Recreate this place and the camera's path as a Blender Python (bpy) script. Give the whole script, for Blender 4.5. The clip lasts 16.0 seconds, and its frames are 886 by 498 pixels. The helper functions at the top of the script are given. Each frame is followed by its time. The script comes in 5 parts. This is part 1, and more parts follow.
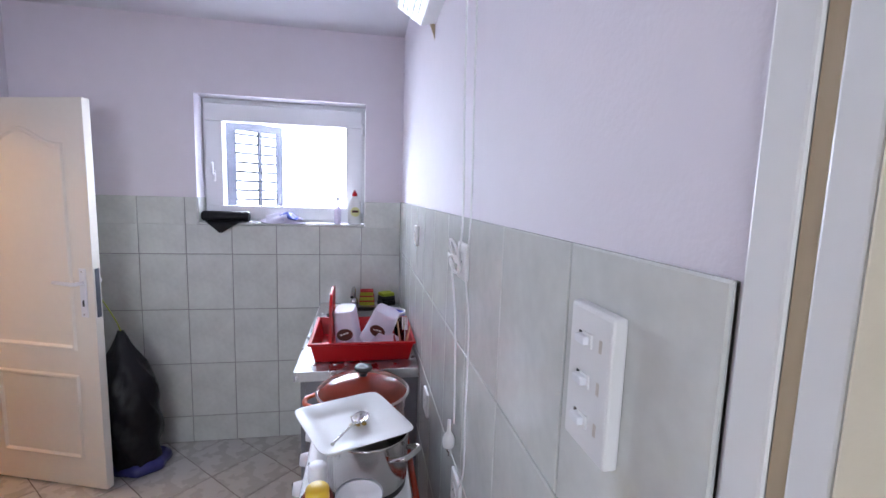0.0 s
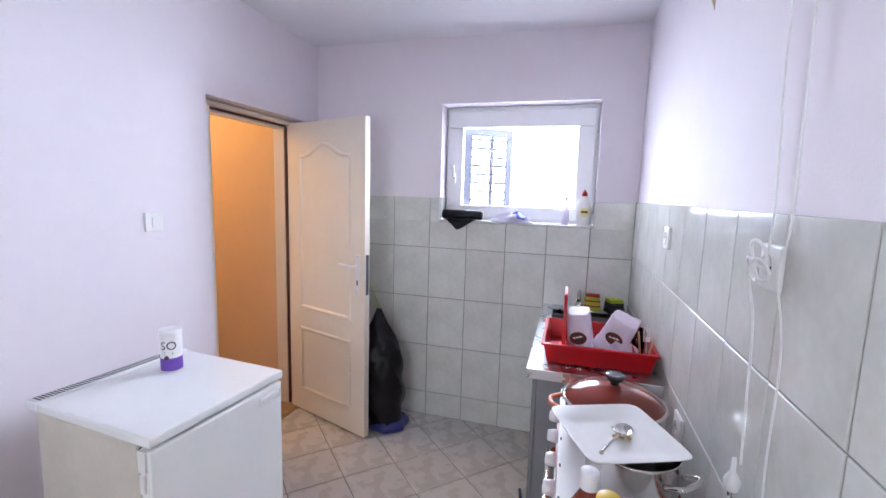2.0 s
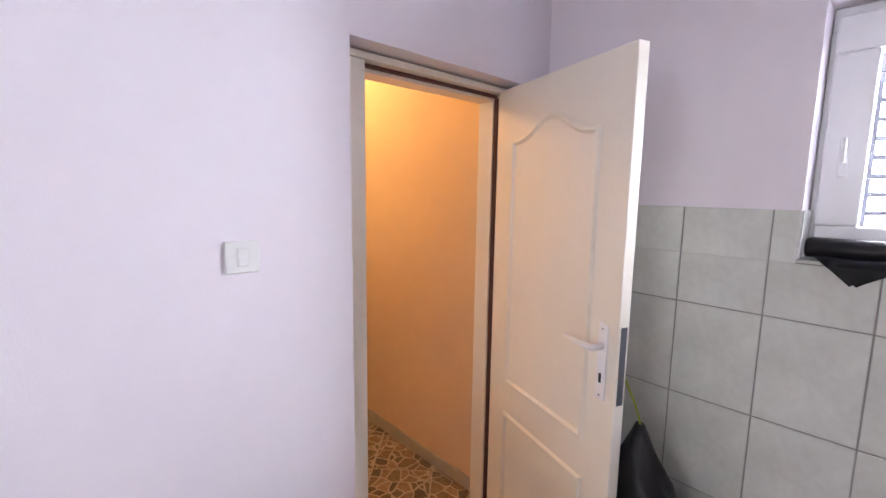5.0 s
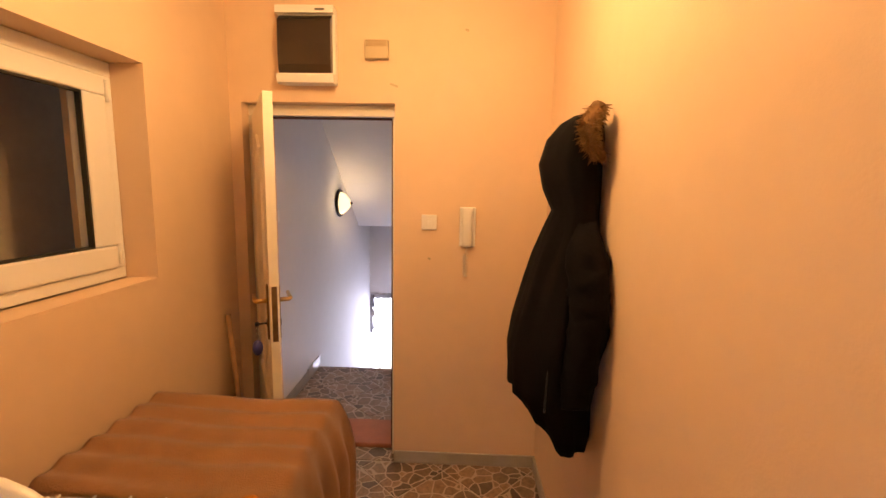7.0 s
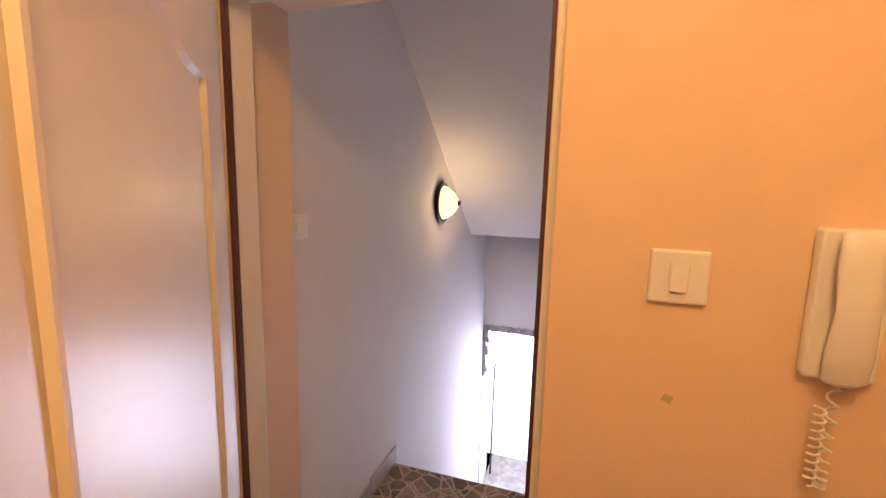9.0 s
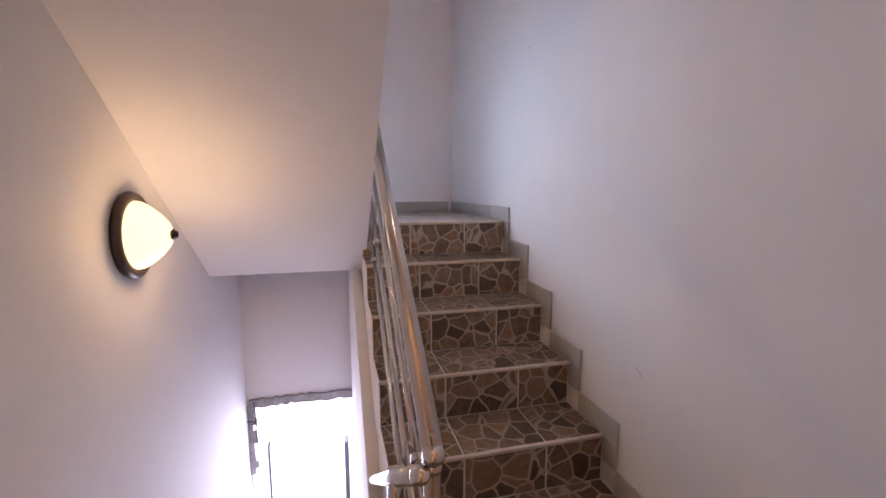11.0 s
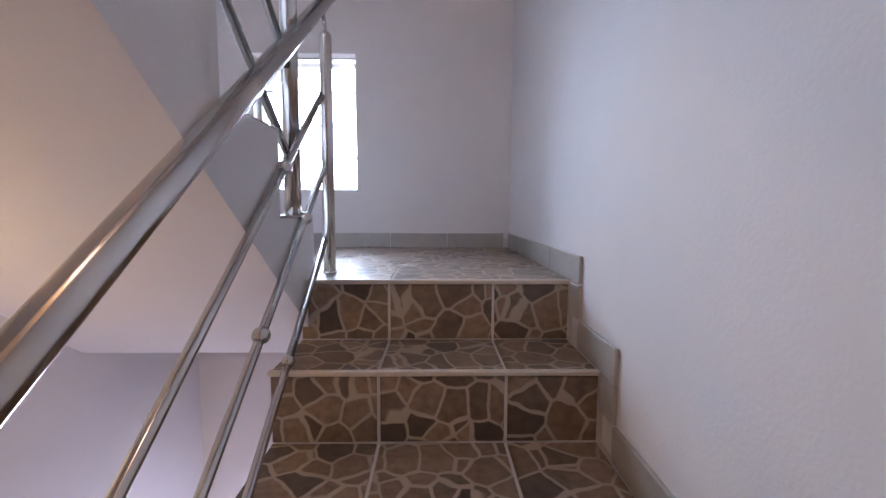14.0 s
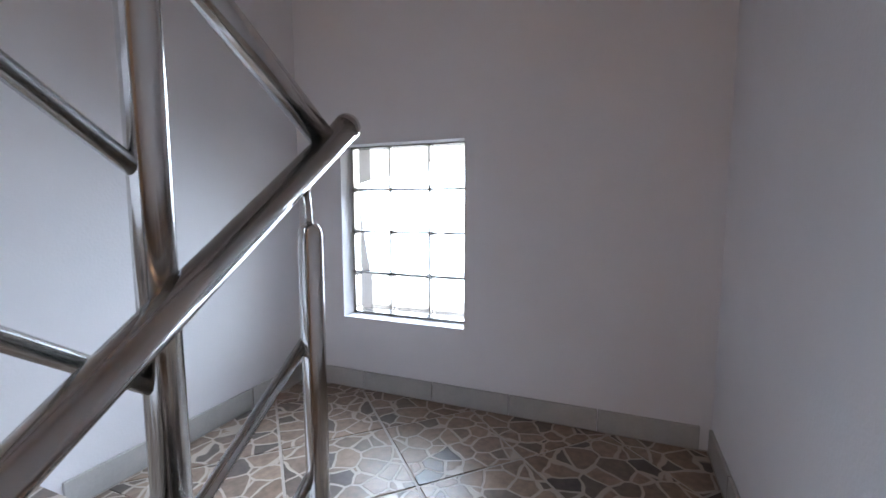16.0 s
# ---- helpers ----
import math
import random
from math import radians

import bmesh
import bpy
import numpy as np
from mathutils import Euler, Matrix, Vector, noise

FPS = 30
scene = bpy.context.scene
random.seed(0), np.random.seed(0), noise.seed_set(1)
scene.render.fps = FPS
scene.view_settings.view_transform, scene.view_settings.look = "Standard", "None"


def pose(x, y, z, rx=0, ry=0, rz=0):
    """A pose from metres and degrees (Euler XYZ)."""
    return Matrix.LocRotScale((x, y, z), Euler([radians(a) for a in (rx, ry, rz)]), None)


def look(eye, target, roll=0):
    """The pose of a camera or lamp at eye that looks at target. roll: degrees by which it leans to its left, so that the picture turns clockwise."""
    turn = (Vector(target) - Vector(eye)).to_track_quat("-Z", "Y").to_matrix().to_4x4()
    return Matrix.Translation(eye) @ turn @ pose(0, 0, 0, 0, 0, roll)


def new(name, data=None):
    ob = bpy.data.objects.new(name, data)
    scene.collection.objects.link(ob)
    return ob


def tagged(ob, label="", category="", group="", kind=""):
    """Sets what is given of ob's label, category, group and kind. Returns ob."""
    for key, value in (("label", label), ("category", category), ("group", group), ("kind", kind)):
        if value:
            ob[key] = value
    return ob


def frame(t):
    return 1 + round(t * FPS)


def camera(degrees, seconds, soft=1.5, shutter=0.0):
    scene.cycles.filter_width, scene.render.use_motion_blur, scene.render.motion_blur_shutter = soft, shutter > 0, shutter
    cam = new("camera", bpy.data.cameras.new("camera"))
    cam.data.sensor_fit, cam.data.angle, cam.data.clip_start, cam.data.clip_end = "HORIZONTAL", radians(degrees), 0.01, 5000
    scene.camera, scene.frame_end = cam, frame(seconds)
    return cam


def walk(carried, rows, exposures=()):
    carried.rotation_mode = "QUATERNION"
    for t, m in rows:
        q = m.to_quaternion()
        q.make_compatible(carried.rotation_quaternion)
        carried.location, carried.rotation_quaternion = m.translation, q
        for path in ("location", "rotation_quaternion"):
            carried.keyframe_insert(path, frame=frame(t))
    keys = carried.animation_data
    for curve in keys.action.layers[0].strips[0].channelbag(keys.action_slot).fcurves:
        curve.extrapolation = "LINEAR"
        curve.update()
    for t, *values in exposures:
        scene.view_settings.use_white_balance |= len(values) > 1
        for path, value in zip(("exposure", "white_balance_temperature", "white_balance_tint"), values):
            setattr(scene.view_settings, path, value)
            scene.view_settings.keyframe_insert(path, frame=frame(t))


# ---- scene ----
cam = camera(91.2, 16.0)

PATH = [
    (0, (-2.746, -1.856, 1.552), (-0.793, -2.214, 1.31), 1.8),
    (0.5, (-2.719, -1.819, 1.541), (-0.736, -1.909, 1.295), 1.8),
    (1, (-2.724, -1.778, 1.536), (-0.744, -1.647, 1.287), 1.7),
    (1.5, (-2.717, -1.749, 1.521), (-0.765, -1.391, 1.27), 1.6),
    (2, (-2.722, -1.72, 1.525), (-0.817, -1.166, 1.272), 1.6),
    (2.5, (-2.72, -1.687, 1.531), (-0.862, -0.991, 1.277), 1.6),
    (3, (-2.718, -1.649, 1.537), (-0.905, -0.844, 1.283), 1.5),
    (3.5, (-2.623, -1.575, 1.534), (-0.846, -0.694, 1.274), 1.6),
    (4, (-2.348, -1.503, 1.536), (-0.659, -0.465, 1.271), 1.1),
    (4.2, (-2.204, -1.448, 1.537), (-0.578, -0.315, 1.269), 1.0),
    (6.3, (-0.807, -0.36, 1.557), (-0.252, 1.544, 1.293), 1.2),
    (6.5, (-0.697, -0.22, 1.569), (-0.337, 1.728, 1.297), 1.2),
    (7, (-0.579, 0.174, 1.584), (-0.649, 2.153, 1.303), 1.1),
    (7.5, (-0.492, 0.565, 1.584), (-0.995, 2.48, 1.303), 0.9),
    (8, (-0.556, 0.973, 1.539), (-1.297, 2.812, 1.279), 1.1),
    (8.2, (-0.621, 1.141, 1.534), (-1.359, 2.979, 1.256), 1.5),
    (10.3, (-1.168, 2.604, 1.521), (-1.144, 4.584, 1.238), 0.0),
    (10.5, (-1.184, 2.713, 1.542), (-1.008, 4.685, 1.258), 0.2),
    (11, (-1.16, 2.942, 1.554), (-0.674, 4.863, 1.278), -0.1),
    (11.5, (-1.138, 3.108, 1.57), (-0.58, 5.01, 1.3), -0.1),
    (12, (-1.086, 3.256, 1.599), (-0.576, 5.171, 1.331), -0.4),
    (12.5, (-1.025, 3.362, 1.595), (-0.504, 5.275, 1.332), -0.2),
    (13, (-0.886, 3.503, 1.563), (-0.426, 5.438, 1.352), 0.2),
    (13.5, (-0.738, 3.693, 1.553), (-0.514, 5.673, 1.374), -0.4),
    (14, (-0.641, 3.958, 1.577), (-0.604, 5.949, 1.398), 0.2),
    (14.5, (-0.588, 4.234, 1.724), (-0.832, 6.211, 1.547), -0.1),
    (15, (-0.613, 4.431, 1.871), (-0.962, 6.393, 1.705), -0.3),
    (15.5, (-0.588, 4.6, 2.010), (-1.016, 6.555, 1.816), -0.3),
    (16, (-0.536, 4.78, 2.138), (-1.28, 6.627, 1.931), -0.1),
]
walk(cam, [(t, look(eye, to, roll)) for t, eye, to, roll in PATH], [
    (0, -0.17, 5950, 6), (0.5, -0.02, 6000, 6), (0.7, 0.03, 6000, 6), (1.5, 0.08, 6050, 6), (3.0, 0.08, 6350, 6), (4.2, 0.04, 6600, 7), (6.3, 0.0, 6700, 10), (8.2, -0.17, 6700, 10),
    (10.3, -0.06, 6750, 19), (12.0, -0.11, 6500, 15), (14.0, -0.21, 6450, 14), (14.5, -0.36, 6400, 10), (15.0, -0.54, 6400, 7), (16.0, -0.82, 6700, 8)])

# ---- light ----
world = bpy.data.worlds.new("world")
scene.world = world
world.use_nodes = True
wn = world.node_tree
sky = wn.nodes.new("ShaderNodeTexSky")
sky.sky_type, sky.sun_disc = "NISHITA", False
sky.sun_elevation, sky.sun_rotation = radians(40), radians(120)
wn.nodes["Background"].inputs["Strength"].default_value = 0.12
wn.links.new(sky.outputs[0], wn.nodes["Background"].inputs[0])


def area_lamp(name, m, sx, sy, watts, colour):
    d = bpy.data.lights.new(name, "AREA")
    d.shape, d.size, d.size_y, d.energy, d.color = "RECTANGLE", sx, sy, watts, colour
    ob = new(name, d)
    ob.matrix_world = m
    return ob


def point_lamp(name, place, radius, watts, colour):
    d = bpy.data.lights.new(name, "POINT")
    d.shadow_soft_size, d.energy, d.color = radius, watts, colour
    ob = new(name, d)
    ob.location = place
    return ob


area_lamp("daylight_kitchen", look((1.15, -1.50, 1.95), (-1.0, -1.30, 1.45)), 2.0, 1.7, 450, (0.79, 0.84, 1.0))
area_lamp("daylight_back_room", look((-5.2, -1.2, 1.7), (0, -1.3, 1.3)), 1.2, 1.1, 38, (0.88, 0.89, 1.0))
area_lamp("daylight_blocks", look((-1.31, 6.40, 2.02), (-1.15, 4.5, 1.4)), 0.46, 0.64, 19, (0.62, 0.77, 1.0)).data.spread = radians(95)
area_lamp("daylight_lower_door", look((-1.44, 6.55, -0.75), (-1.44, 3, -0.3)), 0.7, 1.5, 60, (0.68, 0.72, 1.0))
point_lamp("hall_ceiling_light", (-0.82, 1.42, 2.38), 0.12, 41, (1.0, 0.58, 0.22))
point_lamp("stair_wall_light", (-1.70, 4.513, 1.41), 0.05, 6.0, (1.0, 0.66, 0.32))
# Added fill for the upper stairwell; no such lamp is visible there.
point_lamp("stair_fill_light", (-0.55, 3.2, 4.1), 0.12, 11, (1.0, 0.73, 0.52))


# ---- materials ----
def material(name, colour, rough=0.6, metal=0.0, vary=0.06, scale=6.0, bump=0.0, bump_scale=80.0, per_piece=0.0, rough_vary=0.0, **more):
    """Plain surface with stains at one scale, grain at a finer one, and fine relief."""
    mat = bpy.data.materials.new(name)
    mat.use_nodes = True
    nt = mat.node_tree
    bsdf = nt.nodes["Principled BSDF"]
    bsdf.inputs["Roughness"].default_value, bsdf.inputs["Metallic"].default_value = rough, metal
    for k, v in more.items():
        bsdf.inputs[k.replace("_", " ")].default_value = v
    co = nt.nodes.new("ShaderNodeTexCoord")
    big, fine = nt.nodes.new("ShaderNodeTexNoise"), nt.nodes.new("ShaderNodeTexNoise")
    big.inputs["Scale"].default_value, fine.inputs["Scale"].default_value = scale, scale * 9
    big.inputs["Detail"].default_value, fine.inputs["Detail"].default_value = 4, 3
    nt.links.new(co.outputs["Object"], big.inputs["Vector"])
    nt.links.new(co.outputs["Object"], fine.inputs["Vector"])
    add = nt.nodes.new("ShaderNodeMath")
    add.operation = "MULTIPLY_ADD"
    nt.links.new(fine.outputs[0], add.inputs[0])
    add.inputs[1].default_value = 0.45
    nt.links.new(big.outputs[0], add.inputs[2])
    rng = nt.nodes.new("ShaderNodeMapRange")
    rng.inputs["From Min"].default_value, rng.inputs["From Max"].default_value = 0.4, 1.05
    rng.inputs["To Min"].default_value, rng.inputs["To Max"].default_value = 1 - vary, 1 + vary
    nt.links.new(add.outputs[0], rng.inputs[0])
    val = rng.outputs[0]
    if per_piece:
        info = nt.nodes.new("ShaderNodeObjectInfo")
        r2 = nt.nodes.new("ShaderNodeMapRange")
        r2.inputs["To Min"].default_value, r2.inputs["To Max"].default_value = 1 - per_piece, 1 + per_piece
        nt.links.new(info.outputs["Random"], r2.inputs[0])
        mul = nt.nodes.new("ShaderNodeMath")
        mul.operation = "MULTIPLY"
        nt.links.new(val, mul.inputs[0])
        nt.links.new(r2.outputs[0], mul.inputs[1])
        val = mul.outputs[0]
    hsv = nt.nodes.new("ShaderNodeHueSaturation")
    hsv.inputs["Color"].default_value = (*colour, 1)
    nt.links.new(val, hsv.inputs["Value"])
    nt.links.new(hsv.outputs[0], bsdf.inputs["Base Color"])
    if rough_vary:
        r3 = nt.nodes.new("ShaderNodeMapRange")
        r3.inputs["From Min"].default_value, r3.inputs["From Max"].default_value = 0.35, 0.65
        r3.inputs["To Min"].default_value, r3.inputs["To Max"].default_value = max(0.02, rough - rough_vary), rough + rough_vary
        nt.links.new(big.outputs[0], r3.inputs[0])
        nt.links.new(r3.outputs[0], bsdf.inputs["Roughness"])
    if bump:
        bn, bp = nt.nodes.new("ShaderNodeTexNoise"), nt.nodes.new("ShaderNodeBump")
        bn.inputs["Scale"].default_value, bn.inputs["Detail"].default_value = bump_scale, 4
        bp.inputs["Strength"].default_value, bp.inputs["Distance"].default_value = bump, 0.004
        nt.links.new(co.outputs["Object"], bn.inputs["Vector"])
        nt.links.new(bn.outputs[0], bp.inputs["Height"])
        nt.links.new(bp.outputs[0], bsdf.inputs["Normal"])
    return mat


def stone_mosaic(name, tints, grout, rough, scale):
    """Glazed tile with a crazy-paving print: uneven stones, pale joints, each stone its own tone, slightly raised."""
    mat = bpy.data.materials.new(name)
    mat.use_nodes = True
    nt = mat.node_tree
    bsdf = nt.nodes["Principled BSDF"]
    co, info = nt.nodes.new("ShaderNodeTexCoord"), nt.nodes.new("ShaderNodeObjectInfo")
    off = nt.nodes.new("ShaderNodeVectorMath")
    off.operation = "MULTIPLY_ADD"
    off.inputs[0].default_value = (37.0, 53.0, 0.0)
    wig = nt.nodes.new("ShaderNodeTexNoise")
    wig.inputs["Scale"].default_value = 9
    wm = nt.nodes.new("ShaderNodeVectorMath")
    wm.operation = "MULTIPLY_ADD"
    wm.inputs[1].default_value = (0.035, 0.035, 0.035)
    nt.links.new(info.outputs["Random"], off.inputs[1])
    nt.links.new(co.outputs["Object"], off.inputs[2])
    nt.links.new(off.outputs[0], wig.inputs["Vector"])
    nt.links.new(wig.outputs["Color"], wm.inputs[0])
    nt.links.new(off.outputs[0], wm.inputs[2])
    cell, edge = nt.nodes.new("ShaderNodeTexVoronoi"), nt.nodes.new("ShaderNodeTexVoronoi")
    edge.feature = "DISTANCE_TO_EDGE"
    for v in (cell, edge):
        v.inputs["Scale"].default_value = scale
        v.inputs["Randomness"].default_value = 1.0
        nt.links.new(wm.outputs[0], v.inputs["Vector"])
    ramp = nt.nodes.new("ShaderNodeValToRGB")
    el = ramp.color_ramp.elements
    el[0].color, el[1].color = (*tints[0], 1), (*tints[-1], 1)
    for i, c in enumerate(tints[1:-1]):
        el.new((i + 1) / (len(tints) - 1)).color = (*c, 1)
    sep = nt.nodes.new("ShaderNodeSeparateColor")
    nt.links.new(cell.outputs["Color"], sep.inputs[0])
    nt.links.new(sep.outputs[0], ramp.inputs[0])
    grain = nt.nodes.new("ShaderNodeTexNoise")
    grain.inputs["Scale"].default_value, grain.inputs["Detail"].default_value = 45, 5
    nt.links.new(co.outputs["Object"], grain.inputs["Vector"])
    gr = nt.nodes.new("ShaderNodeMapRange")
    gr.inputs["From Min"].default_value, gr.inputs["From Max"].default_value = 0.3, 0.7
    gr.inputs["To Min"].default_value, gr.inputs["To Max"].default_value = 0.72, 1.25
    nt.links.new(grain.outputs[0], gr.inputs[0])
    hsv = nt.nodes.new("ShaderNodeHueSaturation")
    nt.links.new(ramp.outputs[0], hsv.inputs["Color"])
    nt.links.new(gr.outputs[0], hsv.inputs["Value"])
    er = nt.nodes.new("ShaderNodeMapRange")
    er.inputs["From Min"].default_value, er.inputs["From Max"].default_value = 0.035, 0.06
    nt.links.new(edge.outputs["Distance"], er.inputs[0])
    mix = nt.nodes.new("ShaderNodeMix")
    mix.data_type = "RGBA"
    mix.inputs["A"].default_value = (*grout, 1)
    nt.links.new(er.outputs[0], mix.inputs["Factor"])
    nt.links.new(hsv.outputs[0], mix.inputs["B"])
    nt.links.new(mix.outputs["Result"], bsdf.inputs["Base Color"])
    bsdf.inputs["Roughness"].default_value = rough
    bp = nt.nodes.new("ShaderNodeBump")
    bp.inputs["Strength"].default_value, bp.inputs["Distance"].default_value = 0.35, 0.003
    nt.links.new(er.outputs[0], bp.inputs["Height"])
    nt.links.new(bp.outputs[0], bsdf.inputs["Normal"])
    return mat


def glow(name, colour, strength):
    mat = bpy.data.materials.new(name)
    mat.use_nodes = True
    b = mat.node_tree.nodes["Principled BSDF"]
    b.inputs["Base Color"].default_value = b.inputs["Emission Color"].default_value = (*colour, 1)
    b.inputs["Emission Strength"].default_value = strength
    return mat


LILAC = material("lilac_wall_paint", (0.79, 0.735, 0.79), 0.75, vary=0.035, scale=1.6, bump=0.12, bump_scale=160)
PEACH = material("peach_wall_paint", (0.76, 0.57, 0.41), 0.7, vary=0.05, scale=1.4, bump=0.12, bump_scale=160)
WHITEWALL = material("white_wall_paint", (0.74, 0.72, 0.73), 0.75, vary=0.04, scale=1.2, bump=0.14, bump_scale=140)
CEIL = material("white_ceiling_paint", (0.78, 0.76, 0.80), 0.85, vary=0.03, scale=1.5, bump=0.1, bump_scale=120)
CREAM = material("cream_wall_paint", (0.78, 0.70, 0.52), 0.7, vary=0.03, scale=2, bump=0.1, bump_scale=150)
CONCRETE = material("bare_concrete", (0.33, 0.32, 0.33), 0.9, vary=0.35, scale=14, bump=0.8, bump_scale=40)
TILE = material("marbled_wall_tile", (0.63, 0.635, 0.60), 0.09, vary=0.13, scale=5, per_piece=0.03, rough_vary=0.03)
GROUT = material("grey_grout", (0.28, 0.275, 0.265), 0.9, vary=0.15, scale=20)
FLOORTILE = material("beige_floor_tile", (0.53, 0.505, 0.475), 0.28, vary=0.07, scale=11, per_piece=0.05, rough_vary=0.08)
FLOORGROUT = material("brown_floor_grout", (0.20, 0.17, 0.15), 0.9, vary=0.2, scale=20)
MOSAIC = stone_mosaic("stone_print_tile", [(0.17, 0.113, 0.082), (0.28, 0.20, 0.145), (0.20, 0.142, 0.105), (0.078, 0.060, 0.054), (0.245, 0.175, 0.13)], (0.44, 0.37, 0.31), 0.30, 13.5)
MOSAICGROUT = material("pale_tile_joint", (0.45, 0.40, 0.36), 0.8, vary=0.15, scale=20)
SKIRT = material("grey_skirting_tile", (0.42, 0.40, 0.38), 0.35, vary=0.12, scale=12, per_piece=0.05)
NOSING = material("pale_tile_edge_strip", (0.62, 0.56, 0.50), 0.4, vary=0.12, scale=25)
GLOSSWHITE = material("white_lacquer", (0.80, 0.79, 0.77), 0.32, vary=0.03, scale=4)
DOORCREAM = material("cream_door_lacquer", (0.82, 0.77, 0.68), 0.32, vary=0.03, scale=4)
PVC = material("white_pvc", (0.82, 0.82, 0.84), 0.3, vary=0.02, scale=5)
PLASTIC = material("white_plastic", (0.80, 0.79, 0.78), 0.35, vary=0.03, scale=8)
ENAMEL = material("white_appliance_enamel", (0.80, 0.81, 0.80), 0.22, vary=0.03, scale=5)
CREAMENAMEL = material("cream_enamel", (0.62, 0.58, 0.50), 0.35, vary=0.08, scale=6)
STEEL = material("polished_stainless_steel", (0.62, 0.60, 0.58), 0.17, 1.0, vary=0.06, scale=9, rough_vary=0.05)
SATIN = material("brushed_stainless_steel", (0.58, 0.58, 0.60), 0.33, 1.0, vary=0.10, scale=14, rough_vary=0.1)
BRASS = material("aged_brass", (0.60, 0.40, 0.16), 0.28, 1.0, vary=0.2, scale=20)
DARKBRASS = material("tarnished_brass_plate", (0.23, 0.15, 0.08), 0.4, 1.0, vary=0.25, scale=30)
BROWNSEAL = material("brown_rubber_seal", (0.10, 0.035, 0.025), 0.6, vary=0.1)
BLACKRUB = material("black_rubber", (0.02, 0.02, 0.02), 0.55, vary=0.1)
BLACKPLA = material("black_plastic", (0.015, 0.015, 0.017), 0.3, vary=0.1)
BAGMAT = material("black_bin_liner", (0.006, 0.0055, 0.008), 0.40, vary=0.2, scale=12, bump=0.8, bump_scale=22, Specular_IOR_Level=0.3)
NAVYPLA = material("navy_polythene", (0.03, 0.03, 0.16), 0.35, vary=0.2, scale=12)
RED = material("red_plastic", (0.37, 0.003, 0.006), 0.38, vary=0.06, scale=10, Specular_IOR_Level=0.25)
POTRED = material("terracotta_enamel", (0.20, 0.024, 0.010), 0.10, vary=0.15, scale=8)
ORANGE = material("orange_enamel", (0.55, 0.10, 0.03), 0.35, vary=0.15, scale=14)
BLUEPLA = material("blue_plastic", (0.06, 0.09, 0.42), 0.35, vary=0.05)
PURPLE = material("purple_print", (0.16, 0.07, 0.42), 0.45, vary=0.04)
NAVY = material("navy_print", (0.02, 0.02, 0.10), 0.45, vary=0.04)
BROWNPRINT = material("brown_print", (0.09, 0.025, 0.018), 0.4, vary=0.2, scale=25)
TEAL = material("teal_plastic", (0.05, 0.32, 0.32), 0.35, vary=0.05)
MAGENTA = material("magenta_plastic", (0.36, 0.02, 0.16), 0.35, vary=0.05)
YELLOW = material("yellow_plastic", (0.75, 0.50, 0.03), 0.35, vary=0.05)
SPONGEY = material("green_yellow_sponge", (0.40, 0.45, 0.04), 0.95, vary=0.15, scale=60, bump=0.8, bump_scale=220)
SPONGER = material("red_scourer", (0.40, 0.03, 0.03), 0.95, vary=0.2, scale=60, bump=0.8, bump_scale=260)
WOOD = material("pale_stick_wood", (0.42, 0.27, 0.14), 0.6, vary=0.2, scale=22)
THRESH = material("brown_red_threshold", (0.36, 0.13, 0.07), 0.5, vary=0.15, scale=16)
CARDBOARD = material("cardboard_box_print", (0.50, 0.45, 0.40), 0.7, vary=0.2, scale=20)
TOWEL = material("camel_terry_towel", (0.50, 0.27, 0.13), 0.95, vary=0.16, scale=9, bump=1.0, bump_scale=260, Sheen_Weight=0.5)
COAT = material("navy_black_cotton", (0.005, 0.0042, 0.005), 0.9, vary=0.35, scale=10, bump=0.5, bump_scale=60, Specular_IOR_Level=0.12)
FUR = material("brown_faux_fur", (0.25, 0.13, 0.045), 0.9, vary=0.4, scale=30, per_piece=0.3)
DARKCLOTH = material("black_washing", (0.007, 0.006, 0.007), 0.9, Specular_IOR_Level=0.12, vary=0.3, scale=15, bump=0.5, bump_scale=200)
ORANGECLOTH = material("orange_cloth", (0.55, 0.20, 0.03), 0.9, vary=0.25, scale=25, bump=0.5, bump_scale=200)
SHAFT = material("dim_shaft_plaster", (0.40, 0.33, 0.25), 0.9, vary=0.15, scale=3)
SMOKE = material("smoked_cover", (0.035, 0.022, 0.015), 0.12, vary=0.1)
BEIGEPLA = material("aged_beige_plastic", (0.50, 0.40, 0.26), 0.45, vary=0.05)
OLDIRON = material("grey_painted_iron", (0.07, 0.072, 0.09), 0.6, vary=0.25, scale=16)
PALEGRASS = glow("bright_daylight_backdrop", (1.0, 1.0, 1.0), 2.2)
LAMPGLASS = glow("lit_opal_glass", (1.0, 0.80, 0.46), 1.7)
PALELABEL = material("pale_yellow_label", (0.72, 0.70, 0.34), 0.5, vary=0.05)
DARKWOOD = material("dark_bronze_lamp_base", (0.05, 0.03, 0.022), 0.4, vary=0.2, scale=20)
SILVERGLASS = material("tumbler_glass", (0.95, 0.97, 0.97), 0.05, vary=0.0, Transmission_Weight=1.0, IOR=1.3)
FROST = material("cloudy_polypropylene", (0.84, 0.78, 0.90), 0.35, vary=0.05, Transmission_Weight=0.45, IOR=1.25)
OIL = material("rose_coloured_liquid_bottle", (0.45, 0.10, 0.07), 0.15, vary=0.05, Transmission_Weight=0.6, IOR=1.3)
PANE = material("window_glass", (1, 1, 1), 0.0, vary=0.0, Transmission_Weight=1.0, IOR=1.05)
